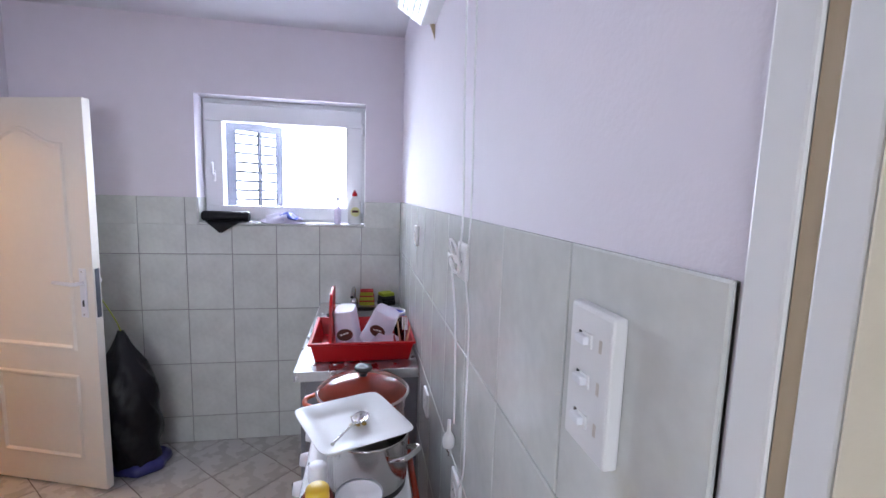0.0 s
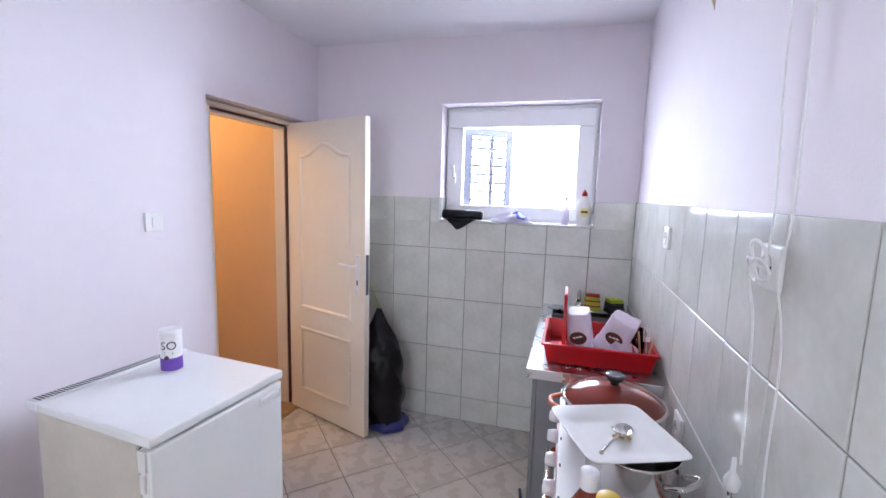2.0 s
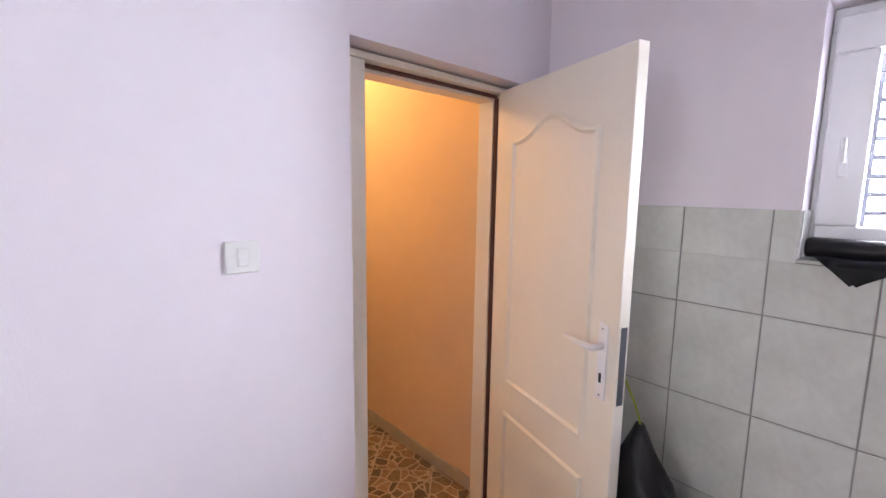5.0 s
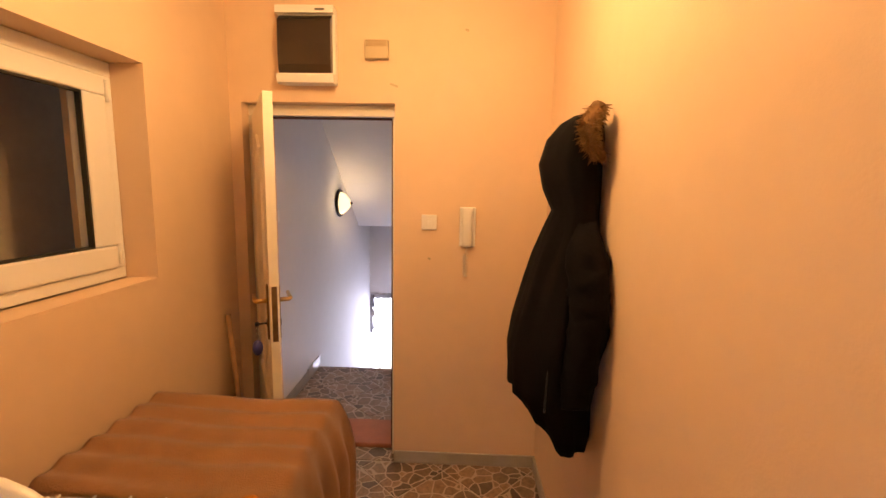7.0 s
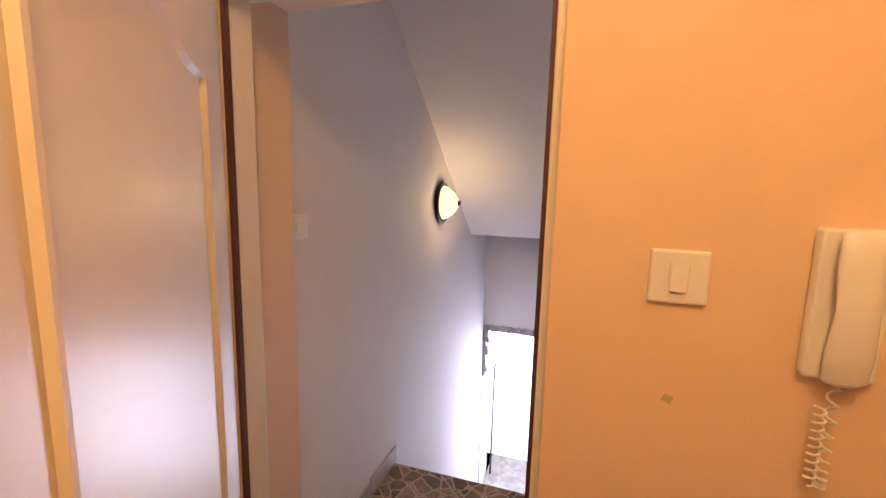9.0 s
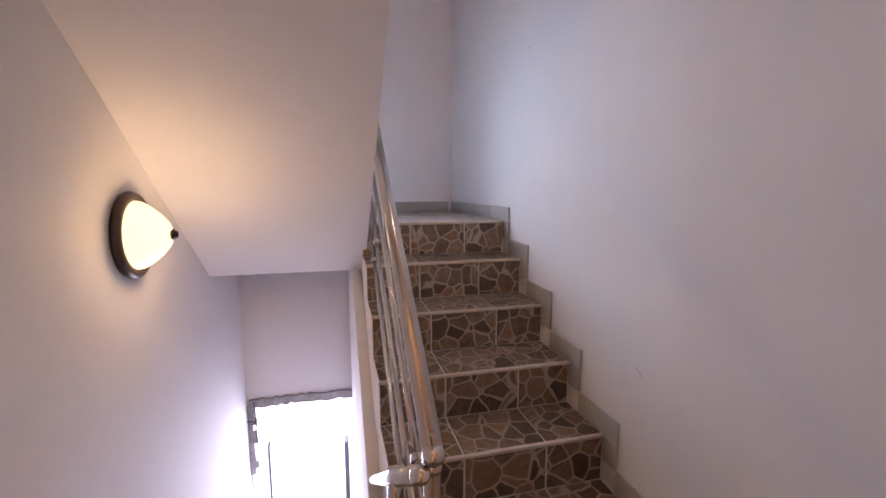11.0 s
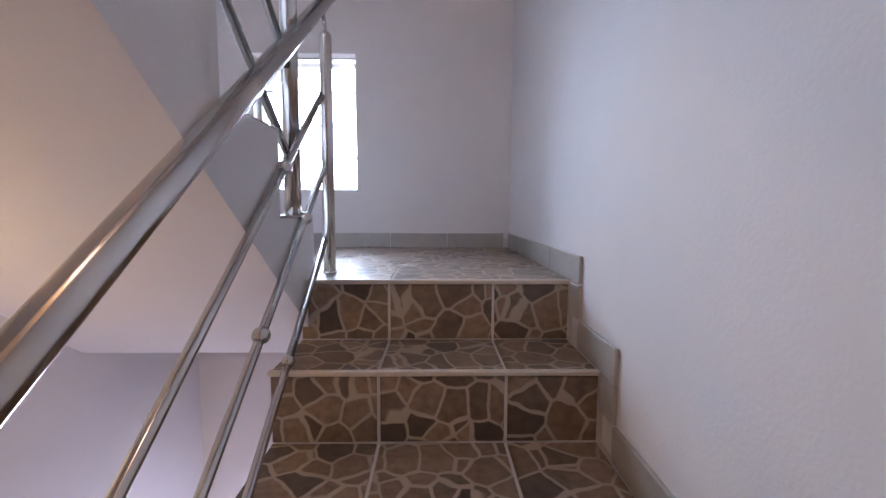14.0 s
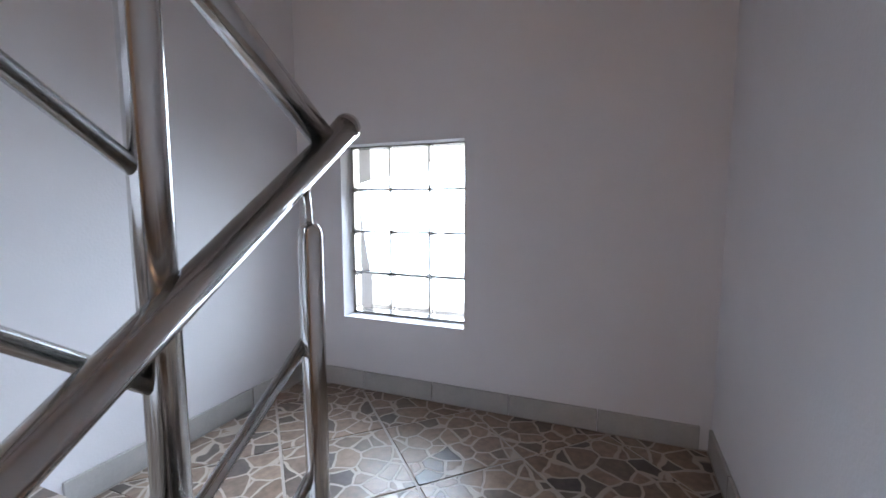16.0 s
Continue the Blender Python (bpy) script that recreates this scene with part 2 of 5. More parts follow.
BLOCKGLASS = material("glass_block", (0.95, 0.98, 1.0), 0.08, vary=0.0, Transmission_Weight=1.0, IOR=1.15, bump=0.4, bump_scale=30)
GREYPANEL = material("grey_laminate", (0.20, 0.20, 0.215), 0.45, vary=0.12, scale=6)
FOOD = material("food_remains", (0.45, 0.30, 0.08), 0.7, vary=0.4, scale=60, bump=1.0, bump_scale=200)


# ---- building blocks ----
def box(bm, x0, x1, y0, y1, z0, z1, bevel=0.0, m=None):
    vs = [bm.verts.new((x, y, z)) for x in (x0, x1) for y in (y0, y1) for z in (z0, z1)]
    fs = [bm.faces.new([vs[i] for i in f]) for f in ((0, 1, 3, 2), (4, 6, 7, 5), (0, 4, 5, 1), (2, 3, 7, 6), (0, 2, 6, 4), (1, 5, 7, 3))]
    if m is not None:
        bmesh.ops.transform(bm, matrix=m, verts=vs)
    bmesh.ops.recalc_face_normals(bm, faces=fs)
    if bevel:
        es = list({e for f in fs for e in f.edges})
        bmesh.ops.bevel(bm, geom=es, offset=bevel, segments=2, affect="EDGES", profile=0.5)
    return bm


def prism(bm, pts, axis, a, b):
    """Solid between a and b along an axis, from an outline in the two other axes."""
    order = {"x": lambda p, v: (v, p[0], p[1]), "y": lambda p, v: (p[0], v, p[1]), "z": lambda p, v: (p[0], p[1], v)}[axis]
    lo, hi = [bm.verts.new(order(p, a)) for p in pts], [bm.verts.new(order(p, b)) for p in pts]
    fs = [bm.faces.new(lo), bm.faces.new(hi[::-1])]
    n = len(pts)
    fs += [bm.faces.new((lo[i], hi[i], hi[(i + 1) % n], lo[(i + 1) % n])) for i in range(n)]
    bmesh.ops.recalc_face_normals(bm, faces=fs)
    return bm


def tube(bm, pts, r, sides=14, caps=True):
    """Round bar through points."""
    pts = [Vector(p) for p in pts]
    rings = []
    for i, p in enumerate(pts):
        d = (pts[min(i + 1, len(pts) - 1)] - pts[max(i - 1, 0)]).normalized()
        u = d.orthogonal().normalized() if i == 0 else (u - d * u.dot(d)).normalized()
        v = d.cross(u)
        rad = r[i] if isinstance(r, (list, tuple)) else r
        rings.append([bm.verts.new(p + rad * (math.cos(a) * u + math.sin(a) * v)) for a in [2 * math.pi * k / sides for k in range(sides)]])
    fs = []
    for a, b in zip(rings, rings[1:]):
        for k in range(sides):
            f = bm.faces.new((a[k], a[(k + 1) % sides], b[(k + 1) % sides], b[k]))
            f.smooth = True
            fs.append(f)
    if caps:
        fs += [bm.faces.new(rings[0][::-1]), bm.faces.new(rings[-1])]
    bmesh.ops.recalc_face_normals(bm, faces=fs)
    return bm


def lathe(bm, profile, sides=32, m=None):
    """Turned shape about z from (radius, height) pairs, closed where the radius is 0."""
    rings, vs = [], []
    for r, z in profile:
        if r < 1e-5:
            ring = [bm.verts.new((0, 0, z))]
        else:
            ring = [bm.verts.new((r * math.cos(2 * math.pi * k / sides), r * math.sin(2 * math.pi * k / sides), z)) for k in range(sides)]
        rings.append(ring)
        vs += ring
    fs = []
    for a, b in zip(rings, rings[1:]):
        for k in range(sides):
            q = [a[k % len(a)], a[(k + 1) % len(a)], b[(k + 1) % len(b)], b[k % len(b)]]
            q = [v for i, v in enumerate(q) if v not in q[:i]]
            if len(q) > 2:
                f = bm.faces.new(q)
                f.smooth = True
                fs.append(f)
    bmesh.ops.recalc_face_normals(bm, faces=fs)
    if m is not None:
        bmesh.ops.transform(bm, matrix=m, verts=vs)
    return bm


def ball(bm, c, r, squash=1.0):
    return lathe(bm, [(r * math.sin(math.pi * k / 10), -r * squash * math.cos(math.pi * k / 10)) for k in range(11)], 20, Matrix.Translation(c))


def part(name, bm, mat, parent=None, label=""):
    """One mesh object under a thing or a part."""
    me = bpy.data.meshes.new(name)
    bm.to_mesh(me)
    bm.free()
    me.materials.append(mat)
    ob = new(name, me)
    if parent is not None:
        ob.parent = parent
    if label:
        ob["label"] = label
    return ob


def thing(name, label, category, group="", kind="", m=None):
    ob = new(name)
    if m is not None:
        ob.matrix_basis = m
    return tagged(ob, label, category, group, kind)


def bm_new():
    return bmesh.new()


def setting(name, bm, mat, label, category):
    return tagged(part(name, bm, mat), label, category, kind="structure")


def clip(poly, inside):
    """Convex outline cut by x0 <= x <= x1, y0 <= y <= y1."""
    x0, x1, y0, y1 = inside
    for ax, lim, sign in ((0, x0, 1), (0, x1, -1), (1, y0, 1), (1, y1, -1)):
        out = []
        for i, p in enumerate(poly):
            q = poly[(i + 1) % len(poly)]
            dp, dq = sign * (p[ax] - lim), sign * (q[ax] - lim)
            if dp >= 0:
                out.append(p)
            if dp * dq < 0:
                s = dp / (dp - dq)
                out.append((p[0] + s * (q[0] - p[0]), p[1] + s * (q[1] - p[1])))
        poly = out
        if len(poly) < 3:
            return []
    return poly


def slab(poly, h, chamfer=0.0025):
    """A thin tile with eased edges, its top at h, its foot at 0."""
    bm = bm_new()
    c = Vector((sum(p[0] for p in poly) / len(poly), sum(p[1] for p in poly) / len(poly)))
    foot = [bm.verts.new((p[0], p[1], 0)) for p in poly]
    mid = [bm.verts.new((p[0], p[1], h - chamfer * 0.6)) for p in poly]
    ins = []
    for p in poly:
        d = Vector(p) - c
        ins.append(Vector(p) - d * min(0.4, chamfer / max(d.length, 1e-4)))
    top = [bm.verts.new((p[0], p[1], h)) for p in ins]
    n = len(poly)
    fs = [bm.faces.new(top)]
    for a, b in ((foot, mid), (mid, top)):
        fs += [bm.faces.new((a[i], a[(i + 1) % n], b[(i + 1) % n], b[i])) for i in range(n)]
    bmesh.ops.recalc_face_normals(bm, faces=fs)
    return bm


def tile_field(parent, name, mat, basis, rect, w, h, angle, anchor, joint=0.004, thick=0.006):
    """Tiles laid on a plane: basis takes the plane's x, y, z to the world; the field is cut to rect."""
    ca, sa = math.cos(radians(angle)), math.sin(radians(angle))
    shared = {}
    reach = int(6 / min(w, h)) + 2
    for i in range(-reach, reach):
        for j in range(-reach, reach):
            cx, cy = (i + 0.5) * w, (j + 0.5) * h
            ox, oy = anchor[0] + ca * cx - sa * cy, anchor[1] + sa * cx + ca * cy
            hw, hh = (w - joint) / 2, (h - joint) / 2
            poly = [(ca * a - sa * b, sa * a + ca * b) for a, b in ((-hw, -hh), (hw, -hh), (hw, hh), (-hw, hh))]
            cut = clip([(p[0] + ox, p[1] + oy) for p in poly], rect)
            if not cut:
                continue
            area = abs(sum(cut[k][0] * cut[(k + 1) % len(cut)][1] - cut[(k + 1) % len(cut)][0] * cut[k][1] for k in range(len(cut)))) / 2
            if area < 0.0004:
                continue
            full = area > 0.999 * (2 * hw * 2 * hh)
            if full and "me" in shared:
                ob = new(name, shared["me"])
                ob.parent = parent
            else:
                if not full:
                    g = (sum(p[0] for p in cut) / len(cut), sum(p[1] for p in cut) / len(cut))
                    ox, oy = g
                ob = part(name, slab(poly if full else [(p[0] - ox, p[1] - oy) for p in cut], thick), mat, parent)
                if full:
                    shared["me"] = ob.data
            ob.matrix_basis = basis @ Matrix.Translation((ox, oy, 0))


def wall_with_opening(bm, axis, a0, a1, b0, b1, z0, z1, o0, o1, oz0, oz1):
    """Wall along an axis from a0 to a1, thick from b0 to b1, with one opening."""
    def put(p, q, za, zb):
        if q - p > 1e-4 and zb - za > 1e-4:
            box(bm, *((p, q, b0, b1) if axis == "x" else (b0, b1, p, q)), za, zb)
    put(a0, o0, z0, z1)
    put(o1, a1, z0, z1)
    put(o0, o1, z0, oz0)
    put(o0, o1, oz1, z1)
    return bm


# ---- kitchen shell ----
KC, KS = 2.49, -2.085          # ceiling height, wall with the cooker
bm = bm_new()
wall_with_opening(bm, "y", -2.36, 0.20, 0.0, 0.30, -0.1, 2.75, -1.858, -0.90, 1.345, 2.088)
wall_kitchen_window = setting("wall_east", bm, LILAC, "lilac painted kitchen wall with a small window", "wall")
bm = bm_new()
wall_with_opening(bm, "x", -2.75, 0.0, 0.0, 0.20, -0.1, 2.75, -0.97, -0.10, -0.2, 1.972)
setting("wall_north", bm, LILAC, "lilac painted kitchen wall with a doorway to the hall", "wall")
bm = box(bm_new(), -2.75, 0.0, KS - 0.28, KS, -0.1, 2.75)
wall_kitchen_south = setting("wall_south", bm, LILAC, "lilac painted kitchen wall behind the cooker", "wall")
# Doorway widened out of view to admit more light from the back room.
bm = bm_new()
wall_with_opening(bm, "y", KS, 0.0, -2.75, -2.56, -0.1, 2.75, KS, -0.30, -0.2, 2.05)
setting("wall_west", bm, LILAC, "lilac kitchen wall with an open doorway", "wall")
setting("ceiling_kitchen", box(bm_new(), -2.56, 0.0, KS, 0.0, KC, KC + 0.05), CEIL, "white painted kitchen ceiling", "ceiling")
floor_kitchen = setting("floor_kitchen", box(bm_new(), -2.75, 0.0, KS, 0.04, -0.1, -0.003), FLOORGROUT, "beige ceramic floor tiles laid diagonally", "floor")
# room behind
bm = box(bm_new(), -5.6, -5.45, -3.4, 0.9, -0.1, 2.7)
box(bm, -5.45, -2.75, 0.75, 0.9, -0.1, 2.7)
box(bm, -5.45, -2.75, -3.4, -3.25, -0.1, 2.7)
setting("wall_back_room", bm, CREAM, "plain cream walls of the room behind", "wall")
setting("ceiling_back_room", box(bm_new(), -5.45, -2.75, -3.25, 0.75, 2.55, 2.6), CEIL, "plain white ceiling", "ceiling")
setting("floor_back_room", box(bm_new(), -5.45, -2.75, -3.25, 0.75, -0.1, 0.0), FLOORTILE, "plain beige floor", "floor")

# white frame of the doorway through which the walk begins
fr = thing("door_frame", "white lacquered door frame with a rubber seal", "door frame", kind="structure")
part("architrave", box(bm_new(), -2.554, -2.526, KS + 0.0005, KS + 0.006, 0, 2.05, 0.0025), GLOSSWHITE, fr)
part("seal", box(bm_new(), -2.566, -2.5545, KS + 0.0005, KS + 0.0035, 0, 2.04, 0.0012), BEIGEPLA, fr, "dull beige rubber seal")
part("jamb", box(bm_new(), -2.589, -2.5665, KS + 0.0005, KS + 0.006, 0, 2.04, 0.002), GLOSSWHITE, fr)
part("reveal", box(bm_new(), -2.76, -2.5895, KS + 0.0005, KS + 0.007, 0, 2.04, 0.002), CREAM, fr, "cream painted reveal")

# ---- kitchen window ----
win = thing("window_1", "white pvc tilt window with scuffed frame, shutter outside", "window", kind="structure")
WX = 0.125
bm = bm_new()
for y0, y1, z0, z1 in ((-1.857, -0.901, 2.02, 2.087), (-1.857, -0.901, 1.357, 1.392), (-1.857, -1.805, 1.392, 2.02), (-0.945, -0.901, 1.392, 2.02)):
    box(bm, WX, WX + 0.06, y0, y1, z0, z1, 0.004)
part("window_frame", bm, PVC, win)
bm = bm_new()
for y0, y1, z0, z1 in ((-1.838, -0.915, 1.955, 2.060), (-1.838, -0.915, 1.372, 1.455), (-1.838, -1.737, 1.455, 1.955), (-1.015, -0.915, 1.455, 1.955)):
    box(bm, WX - 0.02, WX + 0.04, y0, y1, z0, z1, 0.006)
part("sash", bm, PVC, win)
pane = part("pane", box(bm_new(), WX + 0.008, WX + 0.014, -1.745, -1.008, 1.45, 1.96), PANE, win)
pane.visible_shadow = False
bm = box(bm_new(), WX - 0.032, WX - 0.02, -0.975, -0.955, 1.60, 1.665, 0.004)
tube(bm, [(WX - 0.03, -0.965, 1.645), (WX - 0.055, -0.965, 1.645), (WX - 0.058, -0.965, 1.71)], 0.008, 10)
part("handle", bm, PVC, win, "white window handle")
bm = bm_new()
for z in (1.46, 1.95):
    tube(bm, [(WX - 0.024, -1.842, z - 0.035), (WX - 0.024, -1.842, z + 0.035)], 0.009, 10)
part("hinge", bm, PVC, win)
part("window_sill", box(bm_new(), -0.012, 0.124, -1.857, -0.901, 1.346, 1.356, 0.003), TILE, win, "pale glazed tile sill")
# iron shutter standing open outside
sh = thing("window_shutter", "grey painted iron shutter with slats, standing open outside", "shutter")
SM = Matrix.Translation((0.376, -0.957, 1.40)) @ Matrix.Rotation(radians(-52), 4, "Z")
bm = bm_new()
for a0, a1, z0, z1 in ((0, 0.393, 0.545, 0.605), (0, 0.393, -0.05, 0.03), (0, 0.062, 0.03, 0.545), (0.345, 0.393, 0.03, 0.545), (0.212, 0.238, 0.03, 0.545)):
    box(bm, a0, a1, -0.012, 0.012, z0, z1, 0.003, SM)
part("frame", bm, OLDIRON, sh)
for k in range(8):
    bm = box(bm_new(), 0.06, 0.347, -0.004, 0.004, 0.080 + k * 0.062, 0.096 + k * 0.062, 0, SM)
    part("slat", bm, OLDIRON, sh)
part("leg", tube(bm_new(), [SM @ Vector((0.02, 0, -0.05)), SM @ Vector((0.02, 0, -1.8))], 0.012, 8), OLDIRON, sh)
setting("ground_outside", box(bm_new(), 0.3, 14, -12, 6.2, -0.5, -0.4), CONCRETE, "pale concrete yard", "ground")
setting("backdrop", box(bm_new(), 3.0, 3.02, -6, 3, -1, 6), PALEGRASS, "overexposed daylight outside the window", "backdrop")

# ---- hall shell ----
HL, HR, H0, H1, HC = -1.80, -0.115, 0.20, 2.493, 2.56
setting("wall_hall_coat", box(bm_new(), HR, 0.0, H0, 2.90, -0.1, 2.75), PEACH, "peach painted hall wall", "wall")
bm = bm_new()
wall_with_opening(bm, "y", H0, H1, HL - 0.34, HL, -0.1, 2.75, 0.70, 1.868, 1.192, 2.032)
setting("wall_hall_window", bm, PEACH, "peach painted hall wall with a recessed window", "wall")
bm = bm_new()
wall_with_opening(bm, "x", HL - 0.2, HR, H1, 2.90, -0.1, 4.6, -1.735, -0.925, -0.2, 2.010)
setting("wall_hall_end", bm, PEACH, "peach painted end wall with the entrance door", "wall")
bm = box(bm_new(), HL, -0.97, H0, H0 + 0.006, 0, HC)
box(bm, -0.97, HR, H0, H0 + 0.006, 1.98, HC)
setting("wall_hall_near", bm, PEACH, "peach painted hall side of the kitchen wall", "wall")
setting("ceiling_hall", box(bm_new(), HL, HR, H0, H1, HC, HC + 0.05), CEIL, "pale hall ceiling in warm light", "ceiling")
floor_hall = setting("floor_hall", box(bm_new(), HL, HR, H0, H1, -0.1, -0.0025), MOSAICGROUT, "hall floor of brown stone-print tiles laid diagonally", "floor")
bm = box(bm_new(), -0.924, HR, H1 - 0.011, H1, 0, 0.07, 0.003)
base_end = setting("baseboard_end", bm, SKIRT, "grey tile skirting", "baseboard")
setting("baseboard_coat", box(bm_new(), HR - 0.011, HR, H0, H1 - 0.012, 0, 0.07, 0.003), SKIRT, "grey tile skirting", "baseboard")
setting("baseboard_window", box(bm_new(), HL, HL + 0.011, H0, H1 - 0.012, 0, 0.07, 0.003), SKIRT, "grey tile skirting", "baseboard")

# hall window: dark, looks into a dim shaft
hw = thing("window_2", "white pvc window with dark glass in a deep reveal", "window", kind="structure")
HX = HL - 0.19
bm = bm_new()
for y0, y1, z0, z1 in ((0.70, 1.866, 1.975, 2.03), (0.70, 1.866, 1.200, 1.245), (1.822, 1.866, 1.245, 1.975), (0.70, 0.75, 1.245, 1.975)):
    box(bm, HX, HX + 0.06, y0, y1, z0, z1, 0.004)
part("window_frame", bm, PVC, hw)
bm = bm_new()
for y0, y1, z0, z1 in ((0.755, 1.818, 1.90, 1.972), (0.755, 1.818, 1.248, 1.335), (1.715, 1.818, 1.335, 1.90), (0.755, 0.83, 1.335, 1.90)):
    box(bm, HX + 0.01, HX + 0.075, y0, y1, z0, z1, 0.008)
part("sash", bm, PVC, hw)
bm = bm_new()
for y0, y1, z0, z1 in ((0.83, 1.715, 1.892, 1.90), (0.83, 1.715, 1.335, 1.343), (1.707, 1.715, 1.343, 1.892)):
    box(bm, HX + 0.05, HX + 0.070, y0, y1, z0, z1)
part("seal", bm, BLACKRUB, hw)
part("pane", box(bm_new(), HX + 0.035, HX + 0.041, 0.82, 1.722, 1.325, 1.91), PANE, hw).visible_shadow = False
bm = bm_new()
for z in (1.30, 1.92):
    tube(bm, [(HX + 0.07, 1.828, z - 0.04), (HX + 0.07, 1.828, z + 0.04)], 0.008, 10)
part("hinge", bm, PVC, hw)
part("window_sill", box(bm_new(), HX + 0.077, HL - 0.001, 0.702, 1.866, 1.1925, 1.199), PEACH, hw)
setting("shaft_wall", box(bm_new(), HL - 0.60, HL - 0.55, 0.2, 2.4, 0.6, 2.7), SHAFT, "dim brown wall beyond the dark window", "wall")

# ---- inner doors ----
def door_leaf(name, w, h, t, label, mat, m, lever, plate, both):
    """Moulded door: raised slab with an arched upper panel and a square lower one."""
    d = thing(name, label, "door", m=m)
    bm = box(bm_new(), 0, w, -t / 2, t / 2, 0, h, 0.003)
    part("slab", bm, mat, d)
    for side in (1, -1):
        y0 = side * t / 2
        for z0, z1, arch in ((0.15, 0.60, 0.0), (0.725, h - 0.13, 0.075)):
            a0, a1 = 0.115, w - 0.115
            out = [(a0, z0), (a1, z0)]
            n = 14
            for k in range(n + 1):
                s = 1 - k / n
                bulge = arch * (0.5 - 0.5 * math.cos(2 * math.pi * s)) ** 1.4
                out.append((a0 + (a1 - a0) * s, z1 - arch + bulge))
            loops = []
            cx, cz = (a0 + a1) / 2, (z0 + z1) / 2
            bm = bm_new()
            for inset, rise in ((0, 0.0002), (0.007, 0.010), (0.016, 0.011), (0.027, 0.0012), (0.045, 0.0012)):
                kx, kz = 1 - inset / ((a1 - a0) / 2), 1 - inset / ((z1 - z0) / 2)
                loops.append([bm.verts.new((cx + (p[0] - cx) * kx, y0 + side * rise, cz + (p[1] - cz) * kz)) for p in out])
            fs = []
            for A, B in zip(loops, loops[1:]):
                fs += [bm.faces.new((A[i], A[(i + 1) % len(A)], B[(i + 1) % len(B)], B[i])) for i in range(len(A))]
            fs.append(bm.faces.new(loops[-1]))
            bmesh.ops.recalc_face_normals(bm, faces=fs)
            part("panel", bm, mat, d)
        if side == 1 or both:
            pl = part("handle_plate", box(bm_new(), w - 0.072, w - 0.036, y0, y0 + side * 0.007, 0.90, 1.14, 0.003) if side > 0 else box(bm_new(), w - 0.072, w - 0.036, y0 - 0.007, y0, 0.90, 1.14, 0.003), plate, d)
            bm = tube(bm_new(), [(w - 0.054, y0 + side * 0.005, 1.07), (w - 0.054, y0 + side * 0.045, 1.07), (w - 0.066, y0 + side * 0.052, 1.07), (w - 0.165, y0 + side * 0.052, 1.075)], [0.010, 0.010, 0.010, 0.008], 12)
            part("lever", bm, lever, pl)
            part("keyhole", box(bm_new(), w - 0.058, w - 0.050, y0 + side * 0.0085 - 0.002, y0 + side * 0.0085 + 0.002, 0.955, 0.985, 0.001), BLACKPLA, pl)
            bm = bm_new()
            for z in (0.915, 1.125):
                lathe(bm, [(0, 0.002), (0.004, 0.0015), (0.004, 0)], 10, Matrix.Translation((w - 0.054, y0 + side * 0.0075, z)) @ Matrix.Rotation(radians(-90 * side), 4, "X"))
            part("screw", bm, STEEL, pl)
    part("lock_plate", box(bm_new(), w, w + 0.002, -0.011, 0.011, 0.90, 1.14), plate if plate is DARKBRASS else OLDIRON, d)
    return d


ang = math.degrees(math.atan2(-0.592 - 0.085, -0.4225 + 0.195))
kd = door_leaf("door_1", 0.71, 1.935, 0.040, "white moulded panel door standing open into the kitchen", DOORCREAM, pose(-0.195, 0.085, 0.014, 0, 0, ang), PVC, PVC, True)
kf = thing("door_frame", "cream lacquered door frame with brown rubber seal", "door frame", kind="structure")
bm = bm_new()
box(bm, -0.968, -0.872, 0.075, 0.205, 0, 1.94, 0.003)
box(bm, -0.194, -0.11, 0.075, 0.205, 0, 1.94, 0.003)
box(bm, -0.955, -0.11, 0.075, 0.205, 1.942, 1.965, 0.003)
part("jamb", bm, DOORCREAM, kf)
bm = bm_new()
box(bm, -0.8715, -0.860, 0.110, 0.124, 0.02, 1.93)
box(bm, -0.206, -0.1945, 0.110, 0.124, 0.02, 1.93)
box(bm, -0.860, -0.206, 0.110, 0.124, 1.930, 1.9415)
part("seal", bm, BROWNSEAL, kf)
bm = bm_new()
box(bm, -0.8715, -0.846, 0.126, 0.204, 0.02, 1.93)
box(bm, -0.212, -0.1945, 0.126, 0.204, 0.02, 1.93)
box(bm, -0.846, -0.212, 0.126, 0.204, 1.918, 1.9415)
part("stop", bm, DOORCREAM, kf)
setting("threshold_kitchen", box(bm_new(), -0.8715, -0.1945, 0.04, 0.20, -0.002, 0.014, 0.003), WOOD, "orange-brown wooden threshold strip", "threshold")

ef = thing("door_frame", "cream entrance door frame with brown seal", "door frame", kind="structure")
bm = bm_new()
box(bm, -1.733, -1.690, 2.560, 2.70, 0, 1.95, 0.003)
box(bm, -0.945, -0.926, 2.560, 2.70, 0, 1.95, 0.003)
box(bm, -1.733, -0.926, 2.560, 2.70, 1.952, 2.008, 0.003)
part("jamb", bm, DOORCREAM, ef)
bm = bm_new()
box(bm, -1.6895, -1.678, 2.600, 2.614, 0.03, 1.94)
box(bm, -0.957, -0.9455, 2.600, 2.614, 0.03, 1.94)
box(bm, -1.678, -0.957, 2.600, 2.614, 1.940, 1.9515)
part("seal", bm, BROWNSEAL, ef)
setting("threshold_entry", box(bm_new(), -1.69, -0.945, 2.62, 2.898, -0.004, 0.026, 0.006), THRESH, "brown-red raised door threshold", "threshold")
